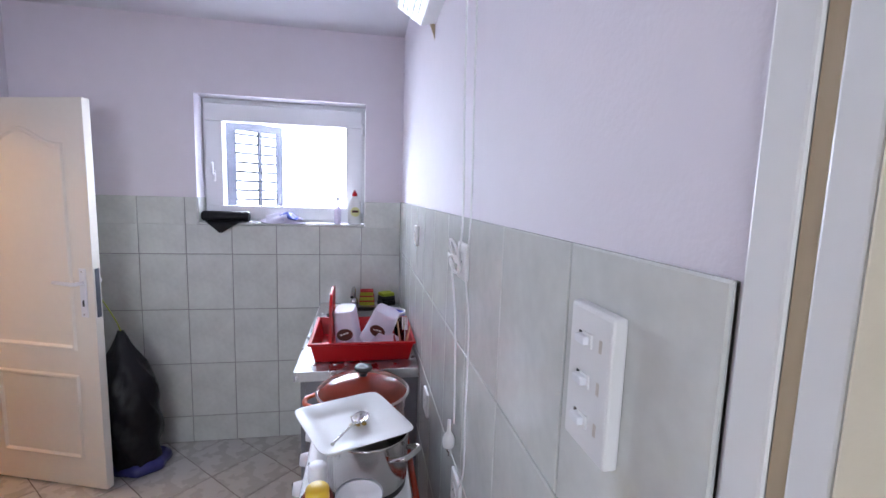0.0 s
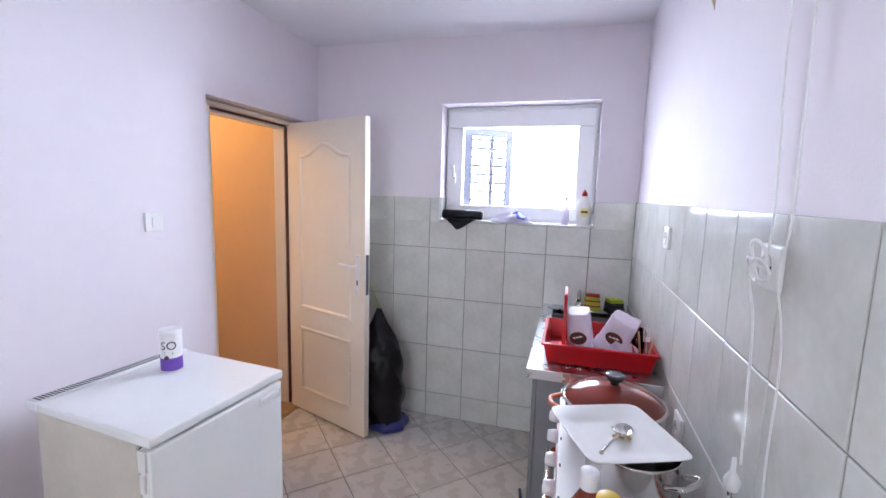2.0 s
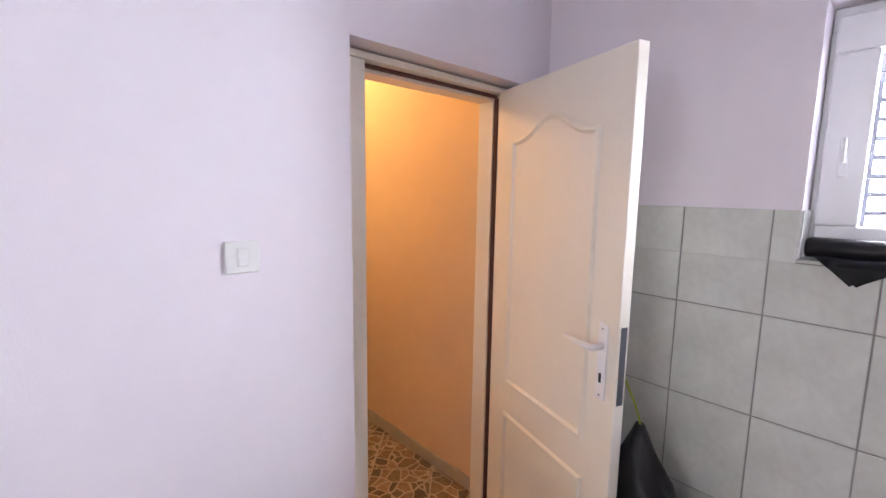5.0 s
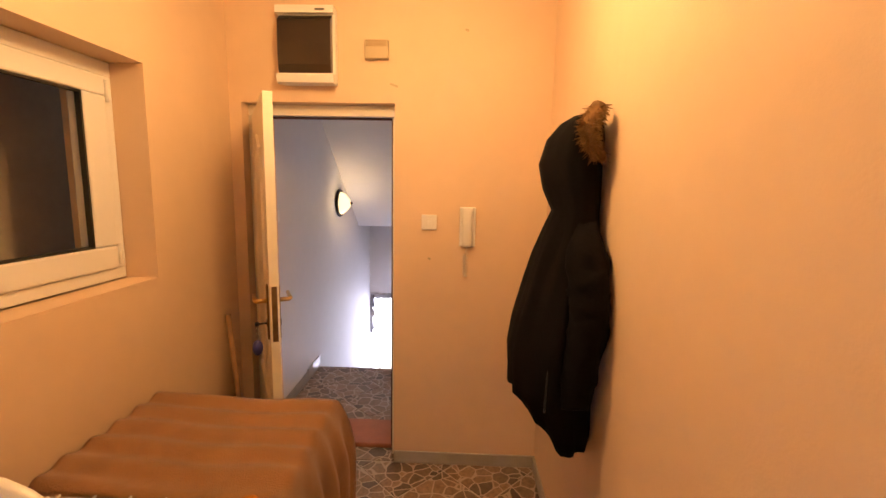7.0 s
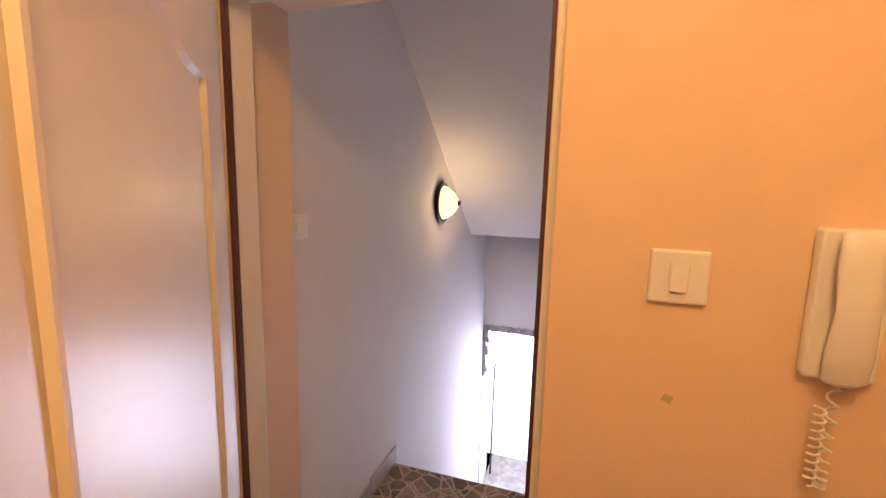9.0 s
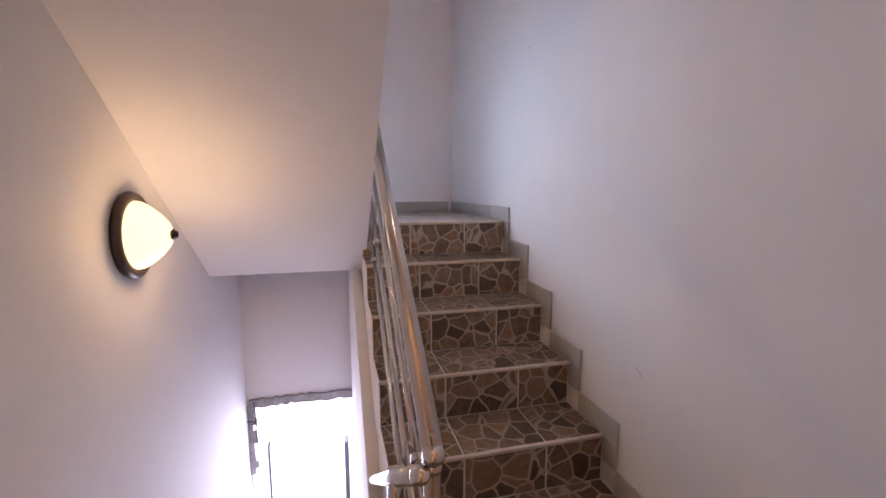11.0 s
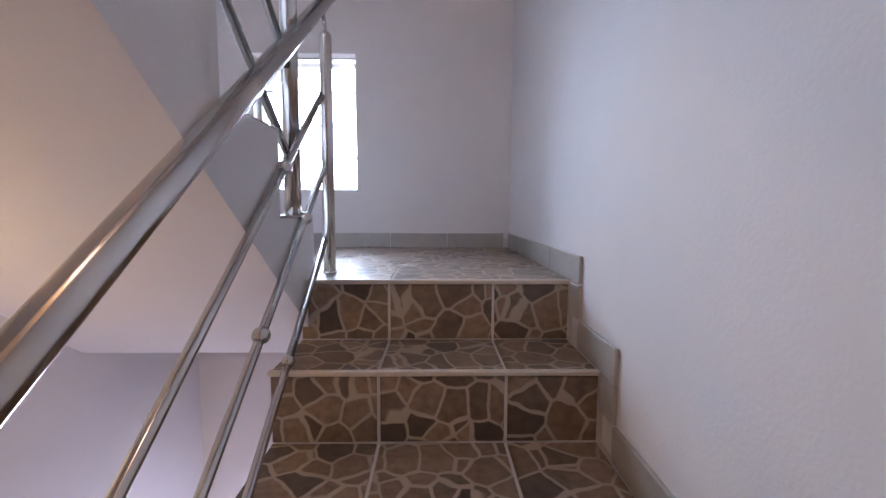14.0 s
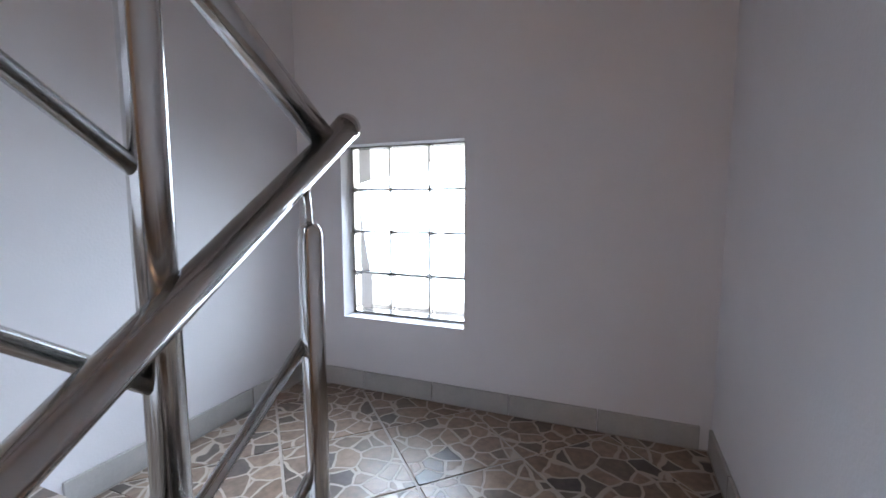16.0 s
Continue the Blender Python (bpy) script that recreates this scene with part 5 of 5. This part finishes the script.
pts = [(0.0 + 0.007 * math.cos(k * 0.9), 0.022 + 0.007 * math.sin(k * 0.9), -0.105 - 0.16 * math.sin(math.pi * k / 140) if k <= 70 else -0.265 + 0.12 * (k - 70) / 70) for k in range(0, 141)]
part("coiled_cord", tube(bm_new(), [(p[0] + (0.012 if i > 70 else 0), p[1], p[2]) for i, p in enumerate(pts)], 0.0018, 6), PLASTIC, ic)

# coat on the wall
coat = thing("winter_coat", "black hooded winter coat with brown fur trim hanging on the wall", "coat", m=pose(0.005, -0.114, -0.015) @ Matrix.Diagonal((1, 1.15, 1, 1)))
sec = [(0.735, -0.220, 0.100, 0.125), (0.80, -0.236, 0.122, 0.145), (0.92, -0.256, 0.138, 0.150), (1.05, -0.258, 0.142, 0.145), (1.15, -0.250, 0.134, 0.14), (1.27, -0.236, 0.118, 0.135), (1.38, -0.220, 0.105, 0.125), (1.46, -0.208, 0.090, 0.112), (1.53, -0.198, 0.075, 0.095), (1.60, -0.215, 0.092, 0.10), (1.68, -0.225, 0.100, 0.10), (1.76, -0.212, 0.090, 0.09), (1.81, -0.195, 0.066, 0.07), (1.835, -0.185, 0.035, 0.04)]
rings = []
for i, (z, cx, rx, ry) in enumerate(sec):
    ring = []
    for k in range(44):
        a = 2 * math.pi * k / 44
        fold = 1 + (0.055 * math.sin(7 * a + 0.3 * i) + 0.05 * math.sin(13 * a - 0.5 * i)) * (1 if z < 1.5 else 0.35)
        x = cx + rx * fold * math.cos(a)
        zz = z + (0.20 * max(0, -math.cos(a)) ** 2 * (1 - i / 2) if i < 2 else 0)
        ring.append((min(x, HR - 0.006), 1.525 + ry * fold * math.sin(a), zz))
    rings.append(ring)
part("body", loft(bm_new(), rings), COAT, coat)
def sleeve(y, x0, sg):
    """Wrinkled empty sleeve, its shoulder sunk into the body."""
    path = smooth_line([(-0.20, y - sg * 0.03, 1.52), (x0 - 0.005, y + sg * 0.012, 1.42), (x0, y + sg * 0.040, 1.30), (x0 + 0.006, y + sg * 0.052, 1.19), (x0 - 0.012, y + sg * 0.045, 1.04), (x0 - 0.02, y + sg * 0.035, 0.92)], 6)
    n = len(path)
    rings = []
    for k, p in enumerate(path):
        s = k / (n - 1)
        rad = 0.030 + 0.036 * min(1, s / 0.22) - 0.020 * max(0, s - 0.35)
        rings.append([(min(p[0] + rad * (1 + 0.06 * math.sin(3 * a + 1.9 * k) + 0.05 * math.sin(5 * a - 1.1 * k)) * math.cos(a), HR - 0.008), p[1] + rad * (1 + 0.07 * math.sin(2 * a + 1.7 * k)) * math.sin(a), p[2] + 0.010 * math.sin(2 * a + k)) for a in [2 * math.pi * q / 22 for q in range(22)]])
    return loft(bm_new(), rings)
part("sleeve", sleeve(1.435, -0.185, -1), COAT, coat)
part("sleeve", sleeve(1.62, -0.185, 1), COAT, coat)
part("zip", tube(bm_new(), smooth_line([(-0.245, 1.432, 1.46), (-0.262, 1.405, 1.30), (-0.292, 1.385, 1.05), (-0.300, 1.378, 0.90)]), 0.003, 8), BLACKPLA, coat)
bm = bm_new()
random.seed(21)
for k in range(1100):
    s = random.random()
    a = random.uniform(0, 2 * math.pi)
    c = Vector((-0.165 - 0.035 * math.sin(s * 3.1), 1.450 - 0.02 * math.sin(s * 3.1), 1.700 + 0.150 * s))
    d = Vector((math.cos(a), math.sin(a) * 0.8 - 0.25, random.uniform(-0.7, 0.35))).normalized()
    p = c + d * 0.018
    tip = c + d * random.uniform(0.030, 0.052) + Vector((0, 0, -0.008))
    tip.x = min(tip.x, HR - 0.004)
    sd = d.orthogonal().normalized() * 0.0022
    v = [bm.verts.new(p + sd), bm.verts.new(p - sd), bm.verts.new(p + d.cross(sd).normalized() * 0.004), bm.verts.new(tip)]
    for f in ((0, 1, 3), (1, 2, 3), (2, 0, 3)):
        bm.faces.new([v[q] for q in f])
part("fur_trim", bm, FUR, coat, "brown fur hood trim")
part("fur_core", tube(bm_new(), [(-0.165 - 0.035 * math.sin(s * 3.1), 1.450 - 0.02 * math.sin(s * 3.1), 1.700 + 0.150 * s) for s in [q / 8 for q in range(9)]], 0.026, 12), FUR, coat)
part("hook", tube(bm_new(), [(HR, 1.525, 1.80), (HR - 0.05, 1.525, 1.79), (HR - 0.06, 1.525, 1.81)], 0.006, 8), STEEL, coat)

# clothes airer with towel
ai = thing("clothes_airer", "white tube clothes airer standing by the hall window", "clothes airer")
def arch(y, x0, x1, top, r=0.06):
    p = [(x1, y, 0.0), (x1, y, top - r)]
    p += [(x1 - r + r * math.cos(a), y, top - r + r * math.sin(a)) for a in [math.pi / 2 * k / 6 for k in range(1, 7)]]
    p += [(x0 + r - r * math.sin(a), y, top - r + r * math.cos(a)) for a in [math.pi / 2 * k / 6 for k in range(0, 7)]]
    return p + [(x0, y, 0.0)]
part("end_frame", tube(bm_new(), arch(0.434, -1.42, -0.837, 1.375, 0.075), 0.0078, 14), GLOSSWHITE, ai)
part("end_frame", tube(bm_new(), arch(1.545, -1.55, -1.03, 0.838, 0.05), 0.0095, 12), GLOSSWHITE, ai)
for z in (1.00, 1.085, 1.17):
    part("cross_bar", tube(bm_new(), [(-1.42, 0.434, z), (-0.837, 0.434, z)], 0.005, 10), GLOSSWHITE, ai)
for xa, xb in ((-1.42, -1.55), (-0.837, -1.04)):
    part("side_rail", tube(bm_new(), [(xa, 0.434, 0.80), (xa * 0.1 + xb * 0.9, 1.06, 0.834), (xb, 1.545, 0.828)], 0.007, 10), GLOSSWHITE, ai)
part("cross_bar", tube(bm_new(), [(-1.48, 1.06, 0.846), (-0.93, 1.06, 0.846)], 0.006, 10), GLOSSWHITE, ai)
for k in range(7):
    x = -1.51 + k * 0.085
    part("rod", tube(bm_new(), [(x, 1.065, 0.842), (x, 1.56, 0.836)], 0.0035, 8), GLOSSWHITE, ai)
tw = thing("bath_towel", "camel brown terry towel spread over the airer", "towel")
def towel_at(u, v):
    w = u * 1.02
    y = 1.075 + 0.485 * v
    rip = 0.009 * math.sin(2 * math.pi * (v * 5.5 + 0.25 * math.sin(3 * u))) + 0.006 * math.sin(23 * u + 9 * v) * 0.4
    if w < 0.62:
        x, z = -1.600 + w, 0.862 + rip * 0.8 + 0.004 * math.sin(14 * u)
        if v < 0.12:
            z -= 0.030 * (1 - v / 0.12) ** 2
    else:
        s = w - 0.62
        x, z = -0.980 + 0.045 * (1 - math.exp(-s * 12)) + 0.020 * math.sin(26 * v) * min(1, s * 5) , 0.862 + rip * 0.4 - s * 0.95
        y += 0.02 * math.sin(8 * s)
    return (x, y, z)
part("cloth", sheet(bm_new(), 70, 46, towel_at, 0.006), TOWEL, tw)
wl = thing("black_laundry", "black clothes hanging to dry on the airer", "laundry")
def dark_at(u, v):
    return (-1.50 + 0.62 * u, 1.055 - 0.05 * v + 0.016 * math.sin(17 * u + 2 * v) - 0.10 * (1 - v) * 0.2, 0.843 - 0.48 * v + 0.012 * math.sin(9 * u))
part("cloth", sheet(bm_new(), 40, 16, dark_at, 0.004), DARKCLOTH, wl)
w2 = thing("black_laundry", "black garment hanging from the side of the airer", "laundry")
part("cloth", sheet(bm_new(), 26, 18, lambda u, v: (-0.895 + 0.035 * math.sin(11 * u) * (0.3 + v) + 0.03 * v, 0.86 + 0.20 * u, 0.855 - 0.53 * v + 0.015 * math.sin(6 * u)), 0.004), DARKCLOTH, w2)
oc = thing("orange_cloth", "small crumpled orange cloth on the airer", "cloth", m=pose(-1.03, 1.03, 0.853))
rings = []
for k in range(6):
    s = k / 5
    rings.append([(0.045 * math.cos(s * 1.4) * (1 + 0.3 * math.sin(4 * a + 2 * k)) * math.cos(a), 0.035 * math.cos(s * 1.4) * (1 + 0.3 * math.sin(3 * a + k)) * math.sin(a), 0.045 * s) for a in [2 * math.pi * q / 18 for q in range(18)]])
part("cloth", loft(bm_new(), rings), ORANGECLOTH, oc)
sk = thing("wooden_stick", "grey-brown wooden broom stick leaning in the corner", "stick")
part("stick", tube(bm_new(), [(-1.64, 2.22, 0.0), (-1.773, 2.329, 0.905)], 0.014, 12), WOOD, sk)
cbx = thing("cardboard_box", "small pale printed box behind the door", "box", m=pose(-1.66, 2.17, 0, 0, 0, 14))
part("carton", box(bm_new(), -0.06, 0.06, -0.05, 0.05, 0, 0.50, 0.003), CARDBOARD, cbx)
part("flap", box(bm_new(), -0.06, 0.058, -0.004, 0.0, 0, 0.07, 0.001, Matrix.Translation((0, -0.048, 0.498)) @ Matrix.Rotation(radians(50), 4, "X")), PLASTIC, cbx)
random.seed(5)
for k, (x, z, w) in enumerate(((-0.93, 2.10, 0.045), (-0.56, 2.37, 0.02), (-0.735, 1.20, 0.015))):
    sc = thing("wall_scuff", "small brown scuff on the painted wall", "scuff", m=pose(x, H1 - 0.0012, z, 0, 20, 0))
    part("chip", box(bm_new(), -w / 2, w / 2, 0, 0.0012, -0.006, 0.006, 0.0005), BEIGEPLA, sc)

# ---- stair things ----
wall_switch("wall_switch", "white light switch on the landing wall", pose(SL, 2.995, 1.375, 0, 0, -90), PLASTIC)
la = thing("wall_lamp", "lit wall lamp with opal bell shade on a dark base", "wall lamp", m=Matrix.Translation((SL, 4.513, 1.408)) @ Matrix.Scale(1.03, 4) @ Matrix.Rotation(radians(90), 4, "Y"))
part("base", lathe(bm_new(), [(0, 0), (0.130, 0), (0.136, 0.010), (0.130, 0.022), (0.118, 0.027), (0.112, 0.022), (0, 0.022)], 48), DARKWOOD, la, "dark bronze turned base")
sh = part("shade", lathe(bm_new(), [(0.106, 0.022), (0.103, 0.036), (0.086, 0.062), (0.063, 0.088), (0.040, 0.107), (0.018, 0.115), (0, 0.116)], 44), LAMPGLASS, la, "glowing opal glass bell")
sh.visible_shadow = False
part("finial", lathe(bm_new(), [(0.0, 0.113), (0.016, 0.114), (0.017, 0.123), (0.010, 0.126), (0.012, 0.131), (0, 0.134)], 20), DARKWOOD, la)
for x, y, z, n in ((SR, 4.05, 0.98, 1), (SR, 4.6, 2.75, 1), (SR, 4.9, 2.2, 1)):
    sc = thing("wall_scuff", "faint grey scratch on the white wall", "scuff", m=pose(x - 0.0008, y, z, 30, 0, 0))
    part("mark", box(bm_new(), 0, 0.0008, -0.02, 0.02, -0.0015, 0.0015), SKIRT, sc)


# ---- stair rails ----
def stair_rail(name, label, pieces, balls, posts):
    r = thing(name, label, "railing")
    for pts, rad in pieces:
        part("handrail" if rad > 0.015 else "bar", tube(bm_new(), pts, rad, 20), STEEL, r)
        if rad > 0.015:
            for p in (pts[0], pts[-1]):
                part("end_ball", ball(bm_new(), p, rad * 1.06), STEEL, r)
    for c, rad in balls:
        part("ball", ball(bm_new(), c, rad), STEEL, r)
    for x, y, z0, z1, rad in posts:
        bm = lathe(bm_new(), [(0, 0), (rad, 0), (rad, z1 - z0 - rad), (rad * 0.9, z1 - z0 - rad * 0.5), (rad * 0.6, z1 - z0 - rad * 0.15), (0, z1 - z0)], 24, Matrix.Translation((x, y, z0)))
        po = part("post", bm, STEEL, r)
        part("flange", lathe(bm_new(), [(0, 0), (rad * 1.25, 0), (rad * 1.25, 0.003), (rad * 1.02, 0.006), (0, 0.006)], 24, Matrix.Translation((x, y, z0))), STEEL, po)
    return r


RX, RS = -0.983, 0.722
def along(y, drop):
    return (RX, y, 2.183 + RS * (y - 5.317) - drop)
bars = [([along(3.72, 0), along(5.44, 0)], 0.0225)]
for d in (0.255, 0.48, 0.694):
    bars.append(([along(3.735, d), along(5.317, d)], 0.0095))
bl = [(along(4.96, 0.255), 0.018), (along(5.11, 0.48), 0.018), (along(4.80, 0.48), 0.018), (along(4.95, 0.694), 0.016), (along(3.90, 0.255), 0.018), (along(4.02, 0.48), 0.018), (along(3.735, 0.045), 0.022), (along(3.735, 0.14), 0.022)]
rail = stair_rail("stair_railing", "polished stainless steel stair railing with three bars and ball joints", bars, bl,
                  [(RX + 0.012, 5.317, ZH, 2.11, 0.0185), (RX, 3.735, RISE * 2, 1.03, 0.0185)])
part("rod", tube(bm_new(), [(RX + 0.012, 5.317, 2.09), (RX + 0.006, 5.317, 2.17)], 0.006, 10), STEEL, rail)
part("rod", tube(bm_new(), [(RX, 3.735, 1.02), (RX, 3.735, 1.07)], 0.006, 10), STEEL, rail)

UX, UP = -1.012, 5.105
def upper(z):
    return [(UX, UP, z), (UX, 3.2, z + 0.746 * (UP - 3.2))]
bars = [([(-0.990, 5.395, 2.235), (UX, UP + 0.03, 2.43), (UX, 3.2, 2.43 + 0.746 * (UP + 0.03 - 3.2))], 0.0215)]
bars += [(upper(2.165), 0.0102), (upper(1.925), 0.0102), (upper(1.69), 0.0102)]
stair_rail("upper_stair_railing", "polished stainless steel railing of the upper flight with a stout post", bars, [], [(UX, UP, UZ + 0.001, 3.02, 0.0215)])
lowr = [([(-1.012, 3.715, 0.995), (-1.045, 3.90, 0.865), (-1.045, 5.6, -0.34)], 0.020), ([(-1.045, 3.85, 0.66), (-1.045, 5.6, -0.57)], 0.0095), ([(-1.045, 3.85, 0.44), (-1.045, 5.6, -0.79)], 0.0095)]
stair_rail("lower_stair_railing", "polished stainless steel railing of the flight going down", lowr, [((-1.045, 4.0, 0.55), 0.018), ((-1.045, 4.0, 0.335), 0.018)], [(-1.045, 3.84, -0.012, 0.90, 0.0185)])

# ---- tiles of walls, floors and steps ----
EAST = Matrix(((0, 0, -1, 0), (1, 0, 0, 0), (0, 1, 0, 0), (0, 0, 0, 1)))
NORTHFACE = Matrix(((1, 0, 0, 0), (0, 0, 1, KS), (0, 1, 0, 0), (0, 0, 0, 1)))
FLAT = Matrix.Identity(4)
def at_height(z):
    return Matrix.Translation((0, 0, z - 0.006))
# window wall, below and beside the window
part("tile_bed", box(bm_new(), -0.003, -0.0005, KS + 0.006, 0.0, 0.0, 1.345), GROUT, wall_kitchen_window)
part("tile_bed", box(bm_new(), -0.003, -0.0005, KS + 0.006, -1.859, 1.345, 1.50), GROUT, wall_kitchen_window)
part("tile_bed", box(bm_new(), -0.003, -0.0005, -0.899, 0.0, 1.345, 1.50), GROUT, wall_kitchen_window)
E3 = EAST @ Matrix.Translation((0, 0, 0.001))
tile_field(wall_kitchen_window, "tile", TILE, E3, (KS + 0.008, 0.0, 0.0, 1.343), 0.2510, 0.335, 0, (-2.089, 0.165), 0.0042)
tile_field(wall_kitchen_window, "tile", TILE, E3, (KS + 0.008, -1.859, 1.3431, 1.50), 0.2510, 0.335, 0, (-2.089, 0.165), 0.0042)
tile_field(wall_kitchen_window, "tile", TILE, E3, (-0.899, 0.0, 1.3431, 1.50), 0.2510, 0.335, 0, (-2.089, 0.165), 0.0042)
for yy, sg in ((-0.9005, -1), (-1.8575, 1)):
    part("tile", box(bm_new(), 0.0, 0.124, min(yy, yy + sg * 0.006), max(yy, yy + sg * 0.006), 1.357, 1.50, 0.0015), TILE, wall_kitchen_window)
part("tile_bed", box(bm_new(), -2.520, 0.0, KS + 0.0005, KS + 0.003, 0.0, 1.505), GROUT, wall_kitchen_south)
tile_field(wall_kitchen_south, "tile", TILE, NORTHFACE @ Matrix.Translation((0, 0, 0.001)), (-2.520, -0.007, 0.0, 1.507), 0.2335, 0.301, 0, (-2.309, 0.003), 0.0042)
tile_field(floor_kitchen, "floor_tile", FLOORTILE, at_height(0), (-2.75, -0.007, KS + 0.007, 0.04), 0.293, 0.293, 45, (-0.582, -0.845), 0.0045)
tile_field(floor_hall, "stone_tile", MOSAIC, at_height(0), (HL + 0.012, HR - 0.012, H0, H1 - 0.012), 0.333, 0.333, 45, (-0.868, 2.189), 0.008)
part("step_bed", box(bm_new(), -1.735, -0.925, 2.494, 2.62, -0.1, -0.0025), MOSAICGROUT, floor_hall)
tile_field(floor_hall, "stone_tile", MOSAIC, at_height(0), (-1.735, -0.925, 2.494, 2.619), 0.333, 0.333, 45, (-0.868, 2.189), 0.008)
tile_field(floor_landing, "stone_tile", MOSAIC, at_height(0), (SL + 0.012, SR - 0.012, 2.90, 3.455), 0.333, 0.333, 45, (-1.40, 3.2), 0.008)
tile_field(floor_landing, "stone_tile", MOSAIC, at_height(0), (SL + 0.012, XE - 0.03, 3.4555, 3.78), 0.333, 0.333, 45, (-1.40, 3.2), 0.008)
tile_field(floor_half, "stone_tile", MOSAIC, at_height(ZH), (XE + 0.001, SR - 0.012, YN + 0.002, 5.455), 0.292, 0.30, 0, (-0.765, 5.158), 0.008)
tile_field(floor_half, "stone_tile", MOSAIC, at_height(ZH), (SL + 0.012, SR - 0.012, 5.456, SE - 0.012), 0.333, 0.333, 45, (-1.01, 5.773), 0.008)
tile_field(floor_half, "stone_tile", MOSAIC, at_height(ZH), (SL + 0.012, XE, 5.36, 5.455), 0.333, 0.333, 45, (-1.01, 5.773), 0.008)

cuts = ((XE + 0.002, -0.775), (-0.767, -0.479), (-0.471, SR - 0.016))
random.seed(9)
for k in range(8):
    y, z = YN - (7 - k) * GO, (k + 1) * RISE
    for x0, x1 in cuts:
        jx = random.uniform(-0.004, 0.004)
        t = part("riser_tile", slab([(x0, z - RISE + 0.002), (x1, z - RISE + 0.002), (x1, z - 0.014), (x0, z - 0.014)], 0.006), MOSAIC, flight)
        t.matrix_basis = Matrix(((1, 0, 0, 0), (0, 0, -1, y), (0, 1, 0, 0), (0, 0, 0, 1)))
        if k < 7:
            t = part("tread_tile", slab([(x0, 0.006), (x1, 0.006), (x1, GO - 0.008), (x0, GO - 0.008)], 0.006), MOSAIC, flight)
            t.matrix_basis = Matrix.Translation((0, y, z - 0.006))
    part("nosing", box(bm_new(), XE - 0.004, SR - 0.013, y - 0.012, y + 0.005, z - 0.012, z + 0.001, 0.0035), NOSING, flight, "pale edge strip")
    # stepped skirting on the wall
    y1 = y + GO if k < 7 else None
    if y1:
        part("skirting_tile", box(bm_new(), SR - 0.011, SR - 0.0005, y - 0.078, y1 - 0.079, z - 0.004, z + 0.075, 0.0025), SKIRT, flight)
    part("skirting_tile", box(bm_new(), SR - 0.0115, SR - 0.0004, y - 0.078, y - 0.001, z - RISE + 0.0755, z - 0.0045, 0.0025), SKIRT, flight)
for a, b, fixed, hold, along_x in ((YN - 0.078, SE - 0.012, SR, floor_half, False), (SL + 0.012, SR - 0.012, SE, floor_half, True), (5.36, SE - 0.012, SL, floor_half, False)):
    s = a
    while s < b - 0.02:
        e = min(s + 0.30, b)
        if along_x:
            bm = box(bm_new(), s, e - 0.003, fixed - 0.0105, fixed - 0.0005, ZH, ZH + 0.075, 0.0025)
        elif fixed == SR:
            bm = box(bm_new(), fixed - 0.0105, fixed - 0.0005, s, e - 0.003, ZH, ZH + 0.075, 0.0025)
        else:
            bm = box(bm_new(), fixed + 0.0005, fixed + 0.0105, s, e - 0.003, ZH, ZH + 0.075, 0.0025)
        part("skirting_tile", bm, SKIRT, hold)
        s = e
for y0, y1, z1 in ((2.905, 3.20, 0.075), (3.203, 3.50, 0.075), (3.503, 3.80, 0.095)):
    part("skirting_tile", box(bm_new(), SL + 0.0005, SL + 0.0105, y0, y1, 0, z1, 0.0025), SKIRT, floor_landing)
# treads of the upper flight
for k in range(4):
    part("tread_tile", box(bm_new(), SL + 0.013, -1.002, UY - (k + 1) * UG + 0.004, UY - k * UG + 0.004, UZ + k * UR + 0.0005, UZ + k * UR + 0.006, 0.002), MOSAIC, bpy.data.objects["staircase_upper"])
